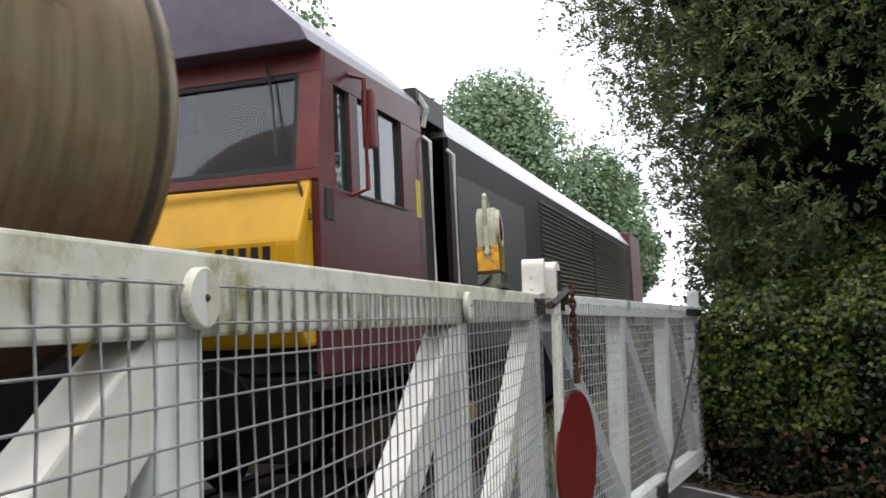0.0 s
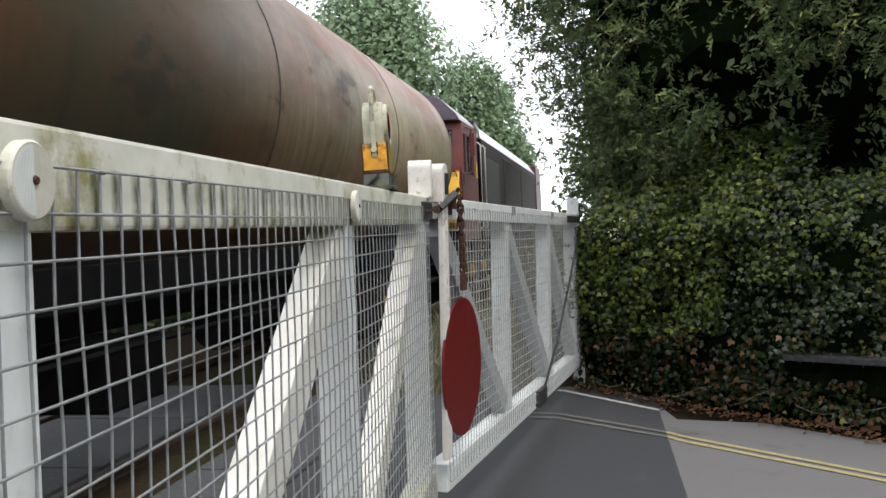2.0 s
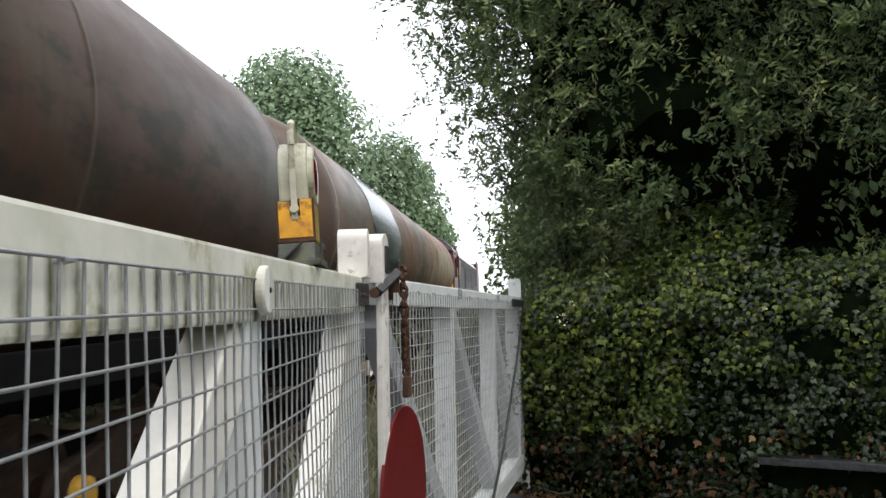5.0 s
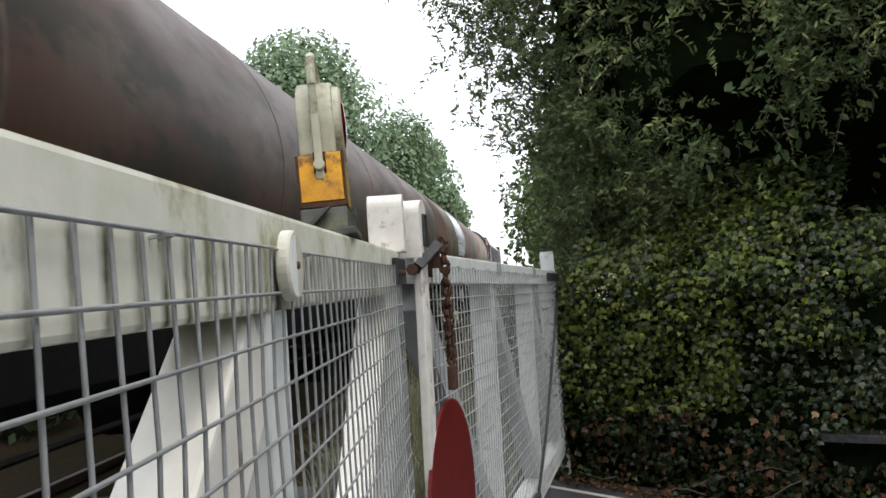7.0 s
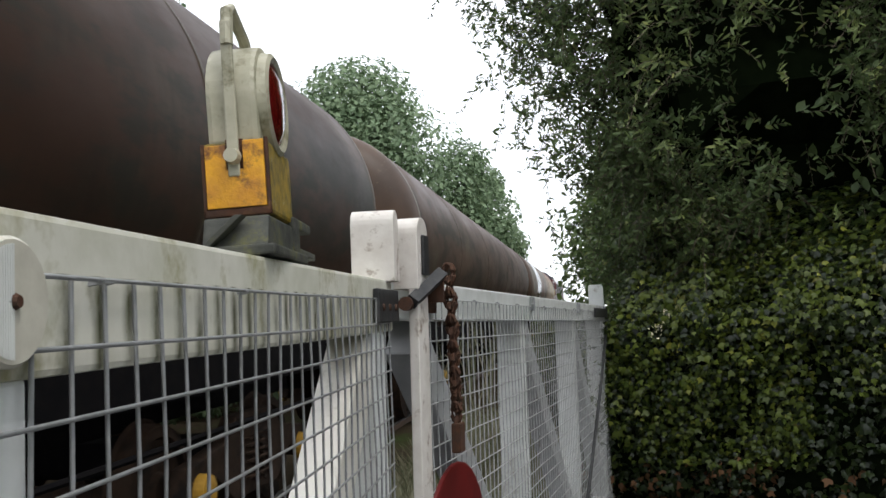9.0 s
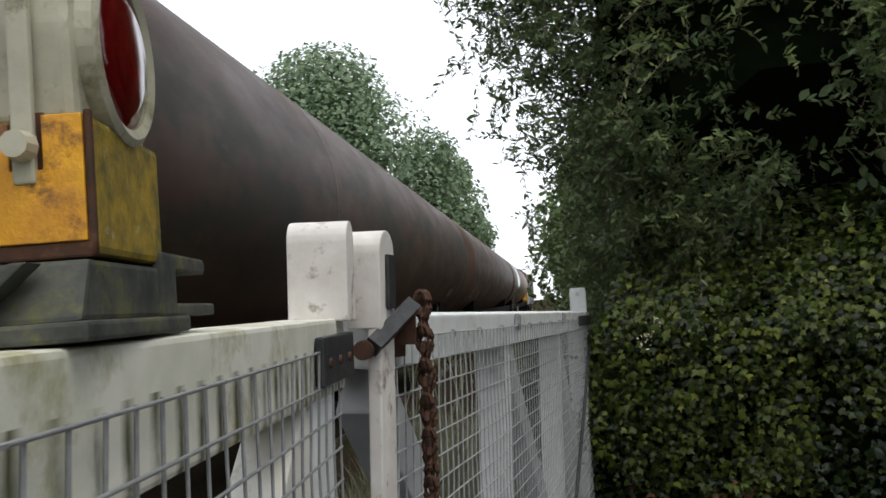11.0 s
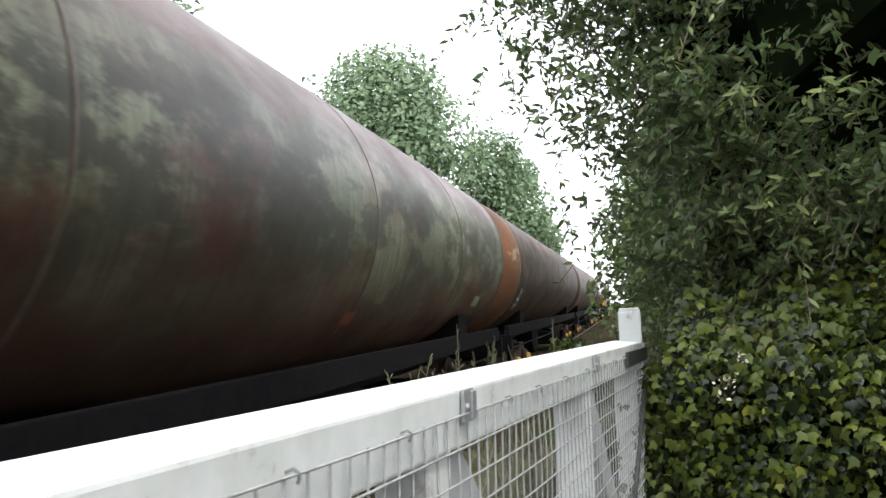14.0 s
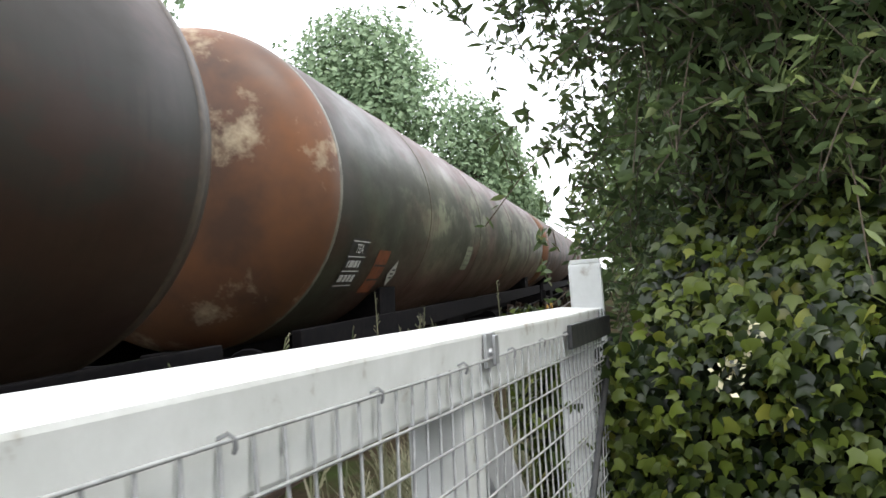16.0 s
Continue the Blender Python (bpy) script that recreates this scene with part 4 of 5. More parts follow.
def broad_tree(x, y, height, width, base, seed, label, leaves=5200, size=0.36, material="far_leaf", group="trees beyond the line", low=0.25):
    r = random.Random(seed)
    t = thing("tree", label, "tree", Matrix.Translation((x, y, 0)), group)
    part("trunk", tube([(0, 0, -0.4), (0.1, 0, height * 0.3), (0.05, 0.1, height * 0.62)], 0.03 * height, 9, ends=0.012 * height), M["bark"], t)
    cs, rs = [], []
    for i in range(26):
        a, k = r.uniform(0, 2 * math.pi), r.random() ** 0.6
        z = height * (low + (0.93 - low) * r.random())
        prof = math.sin(math.pi * min(1, max(0.08, (z / height - low + 0.16) / (1.1 - low)))) ** 0.7
        rr = width * (0.17 + 0.12 * r.random())
        d = max(0, width * 0.5 * prof - rr * 0.8) * k
        cs.append((d * math.cos(a), d * math.sin(a), min(z, height - rr * 0.9)))
        rs.append(rr)
    for i in range(6):
        c = cs[i]
        part("limb", tube([(0.05, 0.05, height * (0.25 + 0.05 * i)), (c[0] * 0.5, c[1] * 0.5, c[2] * 0.8), c], 0.012 * height, 6, ends=0.004 * height), M["bark"], t)
    crown_leaves("crown", cs, rs, leaves, size, M[material], t)
    return t


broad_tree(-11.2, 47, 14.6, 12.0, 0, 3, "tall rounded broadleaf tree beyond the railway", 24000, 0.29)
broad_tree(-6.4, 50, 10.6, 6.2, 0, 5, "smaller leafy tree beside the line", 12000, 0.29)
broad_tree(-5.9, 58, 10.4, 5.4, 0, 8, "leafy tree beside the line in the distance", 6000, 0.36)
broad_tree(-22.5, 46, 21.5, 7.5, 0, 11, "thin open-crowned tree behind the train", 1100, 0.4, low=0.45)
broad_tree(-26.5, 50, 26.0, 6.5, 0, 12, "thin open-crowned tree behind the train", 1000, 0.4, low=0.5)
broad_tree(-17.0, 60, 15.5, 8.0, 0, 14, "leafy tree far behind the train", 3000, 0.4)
broad_tree(0.6, 66, 7.5, 3.4, 0, 21, "dark narrow tree where the line curves away", 2200, 0.34, "conifer_leaf")
for i, (x, y, h, w) in enumerate(((1.7, 13.5, 5.0, 3.4), (1.1, 20.5, 5.0, 4.4), (1.9, 27, 7.0, 5.6), (2.2, 35, 8.0, 6.4), (2.6, 46, 9.0, 7.6))):
    broad_tree(x, y, h, w, 0, 30 + i, "bushy lineside tree beside the track", 9000, 0.08 + 0.004 * y, "lineside_leaf", "lineside trees", 0.1)
# The row at x near -7.5 is added to block light behind the train.
for i, (x, y, h, w) in enumerate(((-9, 62, 6, 8), (-13, 75, 8, 12), (-8, 30, 3, 4), (-13, 38, 5, 6), (-20, 40, 7, 9), (-30, 40, 8, 12), (-14, 95, 9, 12), (-7.6, 10.4, 2.8, 3.2), (-7.5, 12.6, 3.0, 3.4), (-7.6, 15, 3.0, 3.6), (-7.5, 17.6, 3.0, 3.6), (-7.6, 20.5, 3.2, 3.8), (-7.5, 23.5, 3.2, 3.8), (-7.6, 27, 3.2, 3.8))):
    broad_tree(x, y, h, w, 0, 50 + i, "low bushy growth across the railway, near row added to darken the ground", 3000, 0.22, "conifer_leaf", "bushes across the line", 0.0)


def willow_front(x, z):
    """How near the crown's face hangs, by world x and height; it bulges over the hedge."""
    return 8.75 - 0.42 * x - 0.75 * math.sin(min(1.0, max(0.0, (z - 1.5) / 1.8)) * math.pi * 0.6) + 0.42 * noise.noise(Vector((x * 0.8, z * 0.8, 7.0))) + 0.22 * noise.noise(Vector((x * 2.1, z * 2.1, 3.0)))


def willow_left(z):
    """The ragged edge of the crown towards the railway."""
    high = min(1.0, max(0.0, (z - 2.1) / 0.9))
    return (1 - high) * 0.0 + high * (-0.22 - 0.25 * (z - 1.5)) + 0.16 * noise.noise(Vector((z * 1.3, 2.0, 0.5)))


def in_hollow(x, z):
    """The deep dark gap between the hedge top and the overhanging sprays, with tongues of leaves hanging into it."""
    wave = noise.noise(Vector((x * 1.6, 4.0, 2.0)))
    rough = 0.35 * noise.noise(Vector((x * 2.3, z * 2.3, 8.0)))
    return x > 0.85 + rough and 1.45 + 0.2 * rough < z < 2.32 + 0.6 * wave + rough


def build_willow():
    t = thing("willow_tree", "large overhanging willow with slender grey-green leaves above the hedge", "tree")
    part("trunk", tube([(2.6, 11.4, -0.55), (2.7, 11.3, 1.2), (2.5, 11.5, 2.6), (2.7, 11.4, 4.5)], 0.22, 10, ends=0.10), M["bark"], t)
    limbs = [((2.5, 11.5, 2.4), (1.2, 11.0, 3.2), (0.4, 10.4, 3.6)), ((2.6, 11.4, 3.2), (2.0, 10.4, 4.4), (1.0, 9.8, 5.0)), ((2.6, 11.4, 3.6), (3.2, 10.2, 4.6), (3.6, 9.2, 5.2)), ((2.6, 11.4, 4.2), (2.4, 11.0, 6.0), (1.8, 10.4, 7.0))]
    for l in limbs:
        part("limb", tube(l, 0.08, 7, ends=0.02), M["bark"], t)
    # a near-black sheet whose colour gives the shade inside the crown
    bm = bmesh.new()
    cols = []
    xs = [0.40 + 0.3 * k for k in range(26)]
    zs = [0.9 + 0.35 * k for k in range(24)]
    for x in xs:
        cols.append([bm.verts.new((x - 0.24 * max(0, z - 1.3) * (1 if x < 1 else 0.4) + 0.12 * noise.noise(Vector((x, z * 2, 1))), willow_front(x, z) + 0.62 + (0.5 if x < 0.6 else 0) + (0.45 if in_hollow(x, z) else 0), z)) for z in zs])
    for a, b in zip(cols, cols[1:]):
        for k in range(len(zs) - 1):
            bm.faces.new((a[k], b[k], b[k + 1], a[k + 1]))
    part("shade_mass", bm, M["shade_core"], t, "near-black sheet in place of shade inside the crown")
    r = random.Random(4)
    pos, nor, tip, size, stems = [], [], [], [], []
    big_p, big_n, big_t = [], [], []
    for i in range(9500):
        z = 1.15 + 4.6 * r.random() ** 1.35
        left = willow_left(z)
        edge = i % 3 == 0
        x = left + (r.gauss(-0.2, 0.2) if i % 40 == 0 and z > 2.0 else r.gauss(0.33, 0.31) if edge else r.random() ** 1.1 * (4.6 - left))
        hole = noise.noise(Vector((x * 0.9 + 11, z * 0.9, 1.0)))
        if (hole > 0.16 or in_hollow(x, z)) and not edge and r.random() < 0.95:
            continue
        y = willow_front(x, z) + abs(r.gauss(0, 0.22)) - 0.12 * hole
        if edge:
            y += r.uniform(0.1, 1.3)
        p = Vector((x, y, z))
        if i % 2 == 0 and x > left + 0.5:
            big_p.append((x + r.gauss(0, 0.1), y + 0.25 + r.random() * 0.25, z + r.gauss(0, 0.1)))
            big_n.append((r.gauss(0, 0.5), -1 + r.gauss(0, 0.4), 0.5 + r.gauss(0, 0.4)))
            big_t.append((r.gauss(0, 0.6), r.gauss(0, 0.3), -1))
        d = Vector((r.gauss(0.05 if edge else -0.05, 0.4), r.gauss(-0.55, 0.4), r.gauss(0.15, 0.5))).normalized()
        ln = r.uniform(0.14, 0.34)
        stem = []
        steps = 11
        for k in range(steps):
            q = k / (steps - 1)
            c = p + d * ln * q + Vector((0, 0, -0.25 * q * q * ln))
            stem.append(c)
            side = d.cross(Vector((math.cos(2.4 * k), math.sin(2.4 * k), 0.4))).normalized()
            lt = (d * 0.75 + side * 0.8 + Vector((0, 0, -0.15))).normalized()
            sz = r.uniform(0.042, 0.08) * (1.15 - 0.4 * q)
            pos.append(tuple(c + lt * sz * 0.5))
            tip.append(tuple(lt))
            nor.append(tuple(lt.cross(side) + Vector((r.gauss(0, 0.3), r.gauss(0, 0.3), 0.6))))
            size.append(sz)
        stems.append((stem[0], stem[5], stem[-1]))
    # broad dim leaves deep in the hollow
    for i in range(800):
        x, z = r.uniform(0.7, 4.6), r.uniform(1.3, 2.5)
        if noise.noise(Vector((x * 1.9, z * 1.9, 14.0))) < -0.05:
            continue
        big_p.append((x, willow_front(x, z) + r.uniform(0.35, 0.95), z))
        big_n.append((r.gauss(0, 0.5), -1 + r.gauss(0, 0.4), 0.7 + r.gauss(0, 0.4)))
        big_t.append((r.gauss(0, 0.6), r.gauss(0, 0.3), -1))
    tagged(scatter("inner_leaves", [(x * 2.4, y, z) for x, y, z in LANCE], LANCE_F, frames_of(np.array(big_p), np.array(big_n), np.array(big_t), rng.uniform(0.06, 0.12, len(big_p))), M["willow"], t, "broad shaded leaves within"), kind="stuff")
    mats = frames_of(np.array(pos), np.array(nor), np.array(tip), np.array(size))
    tagged(scatter("leaf_sprays", [(x * 1.5, y, z) for x, y, z in LANCE], LANCE_F, mats, M["willow"], t, "slender willow leaves"), kind="stuff")
    # long pale shoots that stand out of the crown
    sp, sn, st, ss = [], [], [], []
    for i in range(420):
        z = 1.35 + 3.6 * r.random() ** 1.2
        x = willow_left(z) + 0.25 + r.random() * (4.4 - willow_left(z))
        if in_hollow(x, z) and i % 6:
            continue
        base = Vector((x, willow_front(x, z) - 0.02, z))
        d = Vector((r.gauss(-0.1, 0.5), r.gauss(-0.6, 0.25), r.gauss(0.35, 0.45))).normalized()
        ln = r.uniform(0.28, 0.5)
        line = []
        for k in range(15):
            q = k / 14
            c = base + d * ln * q + Vector((0, 0, -0.55 * q * q * ln))
            line.append(c)
            side = d.cross(Vector((math.cos(2.4 * k), math.sin(2.4 * k), 0.3))).normalized()
            lt = (d * 0.8 + side * 0.75 + Vector((0, 0, -0.25 - 0.2 * q))).normalized()
            sz = r.uniform(0.065, 0.10) * (1.1 - 0.45 * q)
            sp.append(tuple(c + lt * sz * 0.5))
            st.append(tuple(lt))
            sn.append(tuple(lt.cross(side) + Vector((r.gauss(0, 0.3), r.gauss(-0.2, 0.3), 0.7))))
            ss.append(sz)
        stems.append((line[0], line[7], line[-1]))
    tagged(scatter("young_growth", [(x * 1.15, y, z) for x, y, z in LANCE], LANCE_F, frames_of(np.array(sp), np.array(sn), np.array(st), np.array(ss)), M["willow_shoot"], t, "pale yellow-green young shoots"), kind="stuff")
    verts, faces = [], []
    for a, b, c in stems:
        k = len(verts)
        for q in (a, b, c):
            verts += [(q.x + 0.0025, q.y, q.z), (q.x - 0.0012, q.y, q.z + 0.002), (q.x - 0.0012, q.y, q.z - 0.002)]
        for o in (0, 3):
            for j in range(3):
                faces.append((k + o + j, k + o + (j + 1) % 3, k + o + 3 + (j + 1) % 3, k + o + 3 + j))
    me = bpy.data.meshes.new("twig_work")
    me.from_pydata(verts, [], faces)
    me.materials.append(M["bark"])
    ob = new("twig_work", me)
    ob.parent = t
    tagged(ob, "thin twigs", kind="stuff")


build_willow()


def build_grass():
    verts, faces = [], []
    r = random.Random(5)
    for i in range(46):
        x, y = r.uniform(-1.5, -0.75), r.uniform(7.4, 10.5)
        h, lean = r.uniform(1.3, 1.68), r.uniform(-0.22, 0.25)
        z = ground_z(x, y) - 0.03
        k = len(verts)
        for q in range(5):
            w = 0.004 * (1 - 0.6 * q / 4) if q < 3 else 0.008 * (1.2 - 0.25 * q)
            c = (x + lean * (q / 4) ** 2, y + 0.4 * lean * (q / 4) ** 2, z + h * q / 4 * (1 - 0.1 * abs(lean) * q))
            verts += [(c[0] - w, c[1], c[2]), (c[0] + w, c[1], c[2])]
        for q in range(4):
            a = k + 2 * q
            faces.append((a, a + 1, a + 3, a + 2))
    tall = len(verts)
    plumes = random.Random(9)
    for k0 in range(0, tall, 10):
        top, mid = Vector(verts[k0 + 8]), Vector(verts[k0 + 6])
        for j in range(16):
            c = mid + (top - mid) * (0.25 + 0.75 * j / 16)
            k = len(verts)
            w = 0.030 * (1 - 0.5 * j / 16)
            dx, dy = plumes.uniform(-w, w), plumes.uniform(-w, w)
            verts += [tuple(c), (c.x + dx, c.y + dy, c.z + 0.03), (c.x + dx * 1.2, c.y + dy, c.z + 0.024)]
            faces.append((k, k + 1, k + 2))
    low = random.Random(15)
    for i in range(5200):
        x, y = low.uniform(-2.1, -0.62), low.uniform(8.4, 13.5) if i % 4 else low.uniform(7.9, 8.6)
        h, w, a = low.uniform(0.12, 0.5), low.uniform(0.003, 0.007), low.uniform(0, 6.28)
        lx, ly = 0.5 * h * math.cos(a), 0.5 * h * math.sin(a)
        z = ground_z(x, y) - 0.06
        k = len(verts)
        verts += [(x - w, y, z), (x + w, y, z), (x + 0.35 * lx - w, y + 0.35 * ly, z + 0.6 * h), (x + 0.35 * lx + w, y + 0.35 * ly, z + 0.6 * h), (x + lx, y + ly, z + h)]
        faces += [(k, k + 1, k + 3, k + 2), (k + 2, k + 3, k + 4)]
    me = bpy.data.meshes.new("tall_grass")
    me.from_pydata(verts, [], faces)
    me.materials.append(M["grass"])
    tagged(new("tall_grass", me), "tall dry seeding grass between gate and track", "grass", "", "stuff")


build_grass()
pole = thing("telegraph_pole", "wooden telegraph pole behind the train", "pole", Matrix.Translation((-25.2, 46, 0)))
part("shaft", rod((0, 0, -0.3), (0, 0, 23.0), 0.22, 10, 0.17), M["bark"], pole)


# ---- the train ----
TANK_R, TANK_Z, PITCH, TANK_L = 1.45, 2.361, 23.5, 20.95
train = []          # (thing, place of its front at 0 s)
wheels = []


def wheelset(parent, y):
    e = part("wheelset", lathe([(-0.80, 0.0), (-0.80, 0.40), (-0.68, 0.45), (-0.66, 0.48), (-0.66, 0.07), (0.66, 0.07), (0.66, 0.48), (0.68, 0.45), (0.80, 0.43), (0.805, 0.36), (0.77, 0.34), (0.77, 0.14), (0.82, 0.12), (0.82, 0.0)], "x", (0, 0, 0), 28), M["frame_brown"], parent, "steel wheels on one axle")
    e.matrix_basis = Matrix.Translation((0, y, 0.45))
    wheels.append((e, y))


def bogie(parent, y, name="bogie"):
    """Three-piece bogie; the parent is the wagon."""
    b = part(name, box(-0.95, 0.95, y - 0.22, y + 0.22, 0.42, 0.68, 0.02), M["frame_black"], parent, "brown dusty cast steel bogie")
    for s in (-1, 1):
        out = [(y - 1.25, 0.40), (y - 1.15, 0.62), (y - 0.55, 0.70), (y - 0.35, 0.86), (y + 0.35, 0.86), (y + 0.55, 0.70), (y + 1.15, 0.62), (y + 1.25, 0.40), (y + 0.95, 0.38), (y + 0.75, 0.50), (y + 0.42, 0.28), (y - 0.42, 0.28), (y - 0.75, 0.50), (y - 0.95, 0.38)]
        x = s * 1.0
        part("side_frame", prism(out, "x", x - 0.06, x + 0.06, 0.012), M["frame_brown"], b)
        for k in (-1, 1):
            part("axle_cap", lathe([(x + s * 0.06, 0.0), (x + s * 0.06, 0.12), (x + s * 0.13, 0.11), (x + s * 0.145, 0.06), (x + s * 0.145, 0.0)], "x", (0, y + k * 1.0, 0.45), 20), M["axle_yellow"], b, "dusty yellow axlebox cap")
        for k in (-0.16, 0.0, 0.16):
            pts = [(x + s * (0.075 + 0.04 * math.cos(a)), y + k + 0.055 * math.sin(a), 0.36 + 0.34 * a / 37.7) for a in [0.5 * j for j in range(76)]]
            part("spring", tube(pts, 0.011, 5), M["frame_brown"], b, "coil spring")
    for k in (-1, 1):
        wheelset(parent, y + k * 1.0)
    return b


def tank_wagon(index, front, skin, oil_at, label):
    g = thing("tank_wagon", label, "wagon", None, "tank wagons")
    train.append((g, front))
    R, zc, L = TANK_R, TANK_Z - RAIL_Z, TANK_L
    prof = []
    dome = 0.52
    for k in range(8):
        a = math.pi / 2 * k / 7
        prof.append((-L - dome * math.cos(a), R * math.sin(a) ** 0.8 if k else 0.0))
    body = [(-L + L * k / 24, R) for k in range(1, 24)]
    front_dome = [(dome * math.sin(math.pi / 2 * k / 7), R * math.cos(math.pi / 2 * k / 7) ** 0.8 if k < 7 else 0.0) for k in range(8)]
    tk = part("tank", lathe(prof + body + front_dome, "y", (0, 0, 0), 72), M[skin], g, "weathered rusty cylindrical tank", smooth=True)
    tk.matrix_basis = Matrix.Translation((0, 0, zc))
    for y in (-0.04, -4.1, -8.3, -12.9, -17.1, -L + 0.04):
        h = 0.045 if y in (-0.04, -L + 0.04) else 0.022
        prof = [(y - h, R + 0.001), (y - 0.6 * h, R + 0.006), (y + 0.6 * h, R + 0.006), (y + h, R + 0.001)]
        bm = bmesh.new()
        n = 72
        rings = [[bm.verts.new((r * math.cos(2 * math.pi * k / n), w, r * math.sin(2 * math.pi * k / n))) for k in range(n)] for w, r in prof]
        for a, b in zip(rings, rings[1:]):
            for k in range(n):
                bm.faces.new((a[k], b[k], b[(k + 1) % n], a[(k + 1) % n]))
        wb = part("weld_band", bm, M["weld_green"] if y in (-L + 0.04,) else M["weld_dark"], g, "raised weld band", smooth=True)
        wb.matrix_basis = Matrix.Translation((0, 0, zc))
    # rust-orange rear end cap skin
    prof = [(-L - dome * math.cos(math.pi / 2 * k / 7) - 0.004, (R * math.sin(math.pi / 2 * k / 7) ** 0.8 if k else 0.0) + 0.003) for k in range(8)]
    bm = bmesh.new()
    n = 72
    rings = [[bm.verts.new((r * math.cos(2 * math.pi * k / n), w, r * math.sin(2 * math.pi * k / n))) for k in range(n)] for w, r in prof[1:]]
    for a, b in zip(rings, rings[1:]):
        for k in range(n):
            bm.faces.new((a[k], a[(k + 1) % n], b[(k + 1) % n], b[k]))
    ec = part("end_cap", bm, M["end_brown"] if index < 2 else M["end_rust"], g, "brown domed tank end with pale specks" if index < 2 else "orange-rusted domed tank end", smooth=True)
    ec.matrix_basis = Matrix.Translation((0, 0, zc))
    # black spill from the filler hatch
    if oil_at is not None:
        bm = bmesh.new()
        n = 60
        cols = []
        for i in range(n + 1):
            a = math.pi * (-0.40 + 1.8 * i / n)
            w0 = 1.45 + 0.25 * math.sin(3 * a) + 0.12 * math.sin(11 * a)
            w1 = 1.35 + 0.22 * math.cos(2.3 * a) + 0.10 * math.sin(13 * a)
            cols.append([bm.verts.new(((R + 0.010) * math.cos(a), oil_at + o, zc + (R + 0.010) * math.sin(a))) for o in (-w0, -w0 * 0.33, w1 * 0.33, w1)])
        for a, b in zip(cols, cols[1:]):
            for k in range(3):
                bm.faces.new((a[k], a[k + 1], b[k + 1], b[k]))
        part("oil_stain", bm, M["oil"], g, "glossy black oil spill down the tank", smooth=True)
    # hatch, walkway and ladder
    hat = part("hatch", lathe([(R - 0.03, 0.0), (R - 0.03, 0.32), (R + 0.10, 0.32), (R + 0.13, 0.28), (R + 0.15, 0.0)], "z", (0, -11.5, zc), 24), M["frame_black"], g, "filler hatch on top of the tank")
    for s in (-1, 1):
        part("walkway", box(s * 0.22 - 0.15, s * 0.22 + 0.15, -13.2, -9.8, zc + R + 0.004, zc + R + 0.03, 0.004), M["frame_black"], g)
    for s in (-1, 1):
        part("sole_bar", prism([(s * 1.12, 1.08), (s * 1.20, 1.08), (s * 1.20, 1.32), (s * 1.12, 1.32)], "y", -L - 0.55, 0.55, 0.01), M["frame_black"], g, "sooty underframe bar")
    part("centre_sill", box(-0.25, 0.25, -L - 0.5, 0.5, 0.78, 1.20, 0.02), M["frame_black"], g)
    for y in (-2.6, -L + 2.6):
        part("saddle", prism([(-1.10, 1.16), (1.10, 1.16), (1.12, 1.62), (0.9, 1.50), (0.6, 1.34), (0, 1.22), (-0.6, 1.34), (-0.9, 1.50), (-1.12, 1.62)], "y", y - 0.35, y + 0.35, 0.01), M["frame_black"], g)
    for y in (0.5, -L - 0.5):
        s = 1 if y > 0 else -1
        part("headstock", box(-1.25, 1.25, min(y, y + s * 0.12), max(y, y + s * 0.12), 0.78, 1.14, 0.015), M["frame_black"], g)
        for x in (-0.865, 0.865):
            bm = lathe([(0.0, 0.11), (0.25, 0.11), (0.25, 0.08), (0.45, 0.08), (0.46, 0.24), (0.50, 0.23), (0.51, 0.0)], "y", (0, 0, 0), 18)
            bm.transform(Matrix.Translation((x, y + s * 0.12, 0.98)) @ Matrix.Diagonal((1, s * 0.45, 1, 1)))
            part("buffer", bm, M["frame_black"], g)
    for y in (-2.6, -L + 2.6):
        bogie(g, y)
    # brake gear and pipework between the bogies
    part("air_reservoir", lathe([(-8.2, 0), (-8.2, 0.2), (-6.9, 0.2), (-6.9, 0.0)], "y", (0.75, 0, 0.72), 18), M["frame_black"], g)
    part("discharge_sump", prism([(-13.0, 1.2), (-13.0, 0.62), (-12.8, 0.40), (-12.45, 0.30), (-11.95, 0.30), (-11.6, 0.40), (-11.4, 0.62), (-11.4, 1.2)], "x", -0.55, 0.75, 0.04), M["frame_black"], g, "rounded black sump under the tank")
    part("valve_box", box(0.6, 1.1, -10.4, -9.7, 0.45, 0.85, 0.03), M["frame_black"], g)
    if index == 0:
        hw = [(1.26, -15.4 + 0.19 * math.sin(a), 1.0 + 0.19 * math.cos(a)) for a in [2 * math.pi * k / 20 for k in range(21)]]
        h = part("handbrake_wheel", tube(hw, 0.015, 6), M["wheel_grey"], g, "pale spoked handbrake wheel")
        for k in range(3):
            a = math.pi * k / 3
            part("spoke", rod((1.26, -15.4 + 0.19 * math.sin(a), 1.0 + 0.19 * math.cos(a)), (1.26, -15.4 - 0.19 * math.sin(a), 1.0 - 0.19 * math.cos(a)), 0.010, 6), M["wheel_grey"], h)
    if index == 0:
        part("bracket", tube([(1.24, -17.9, 0.62), (1.24, -17.9, 0.40), (1.24, -17.72, 0.36), (1.24, -17.55, 0.40), (1.24, -17.55, 0.52)], 0.028, 6), M["rail_white"], g, "white bent steel bracket")
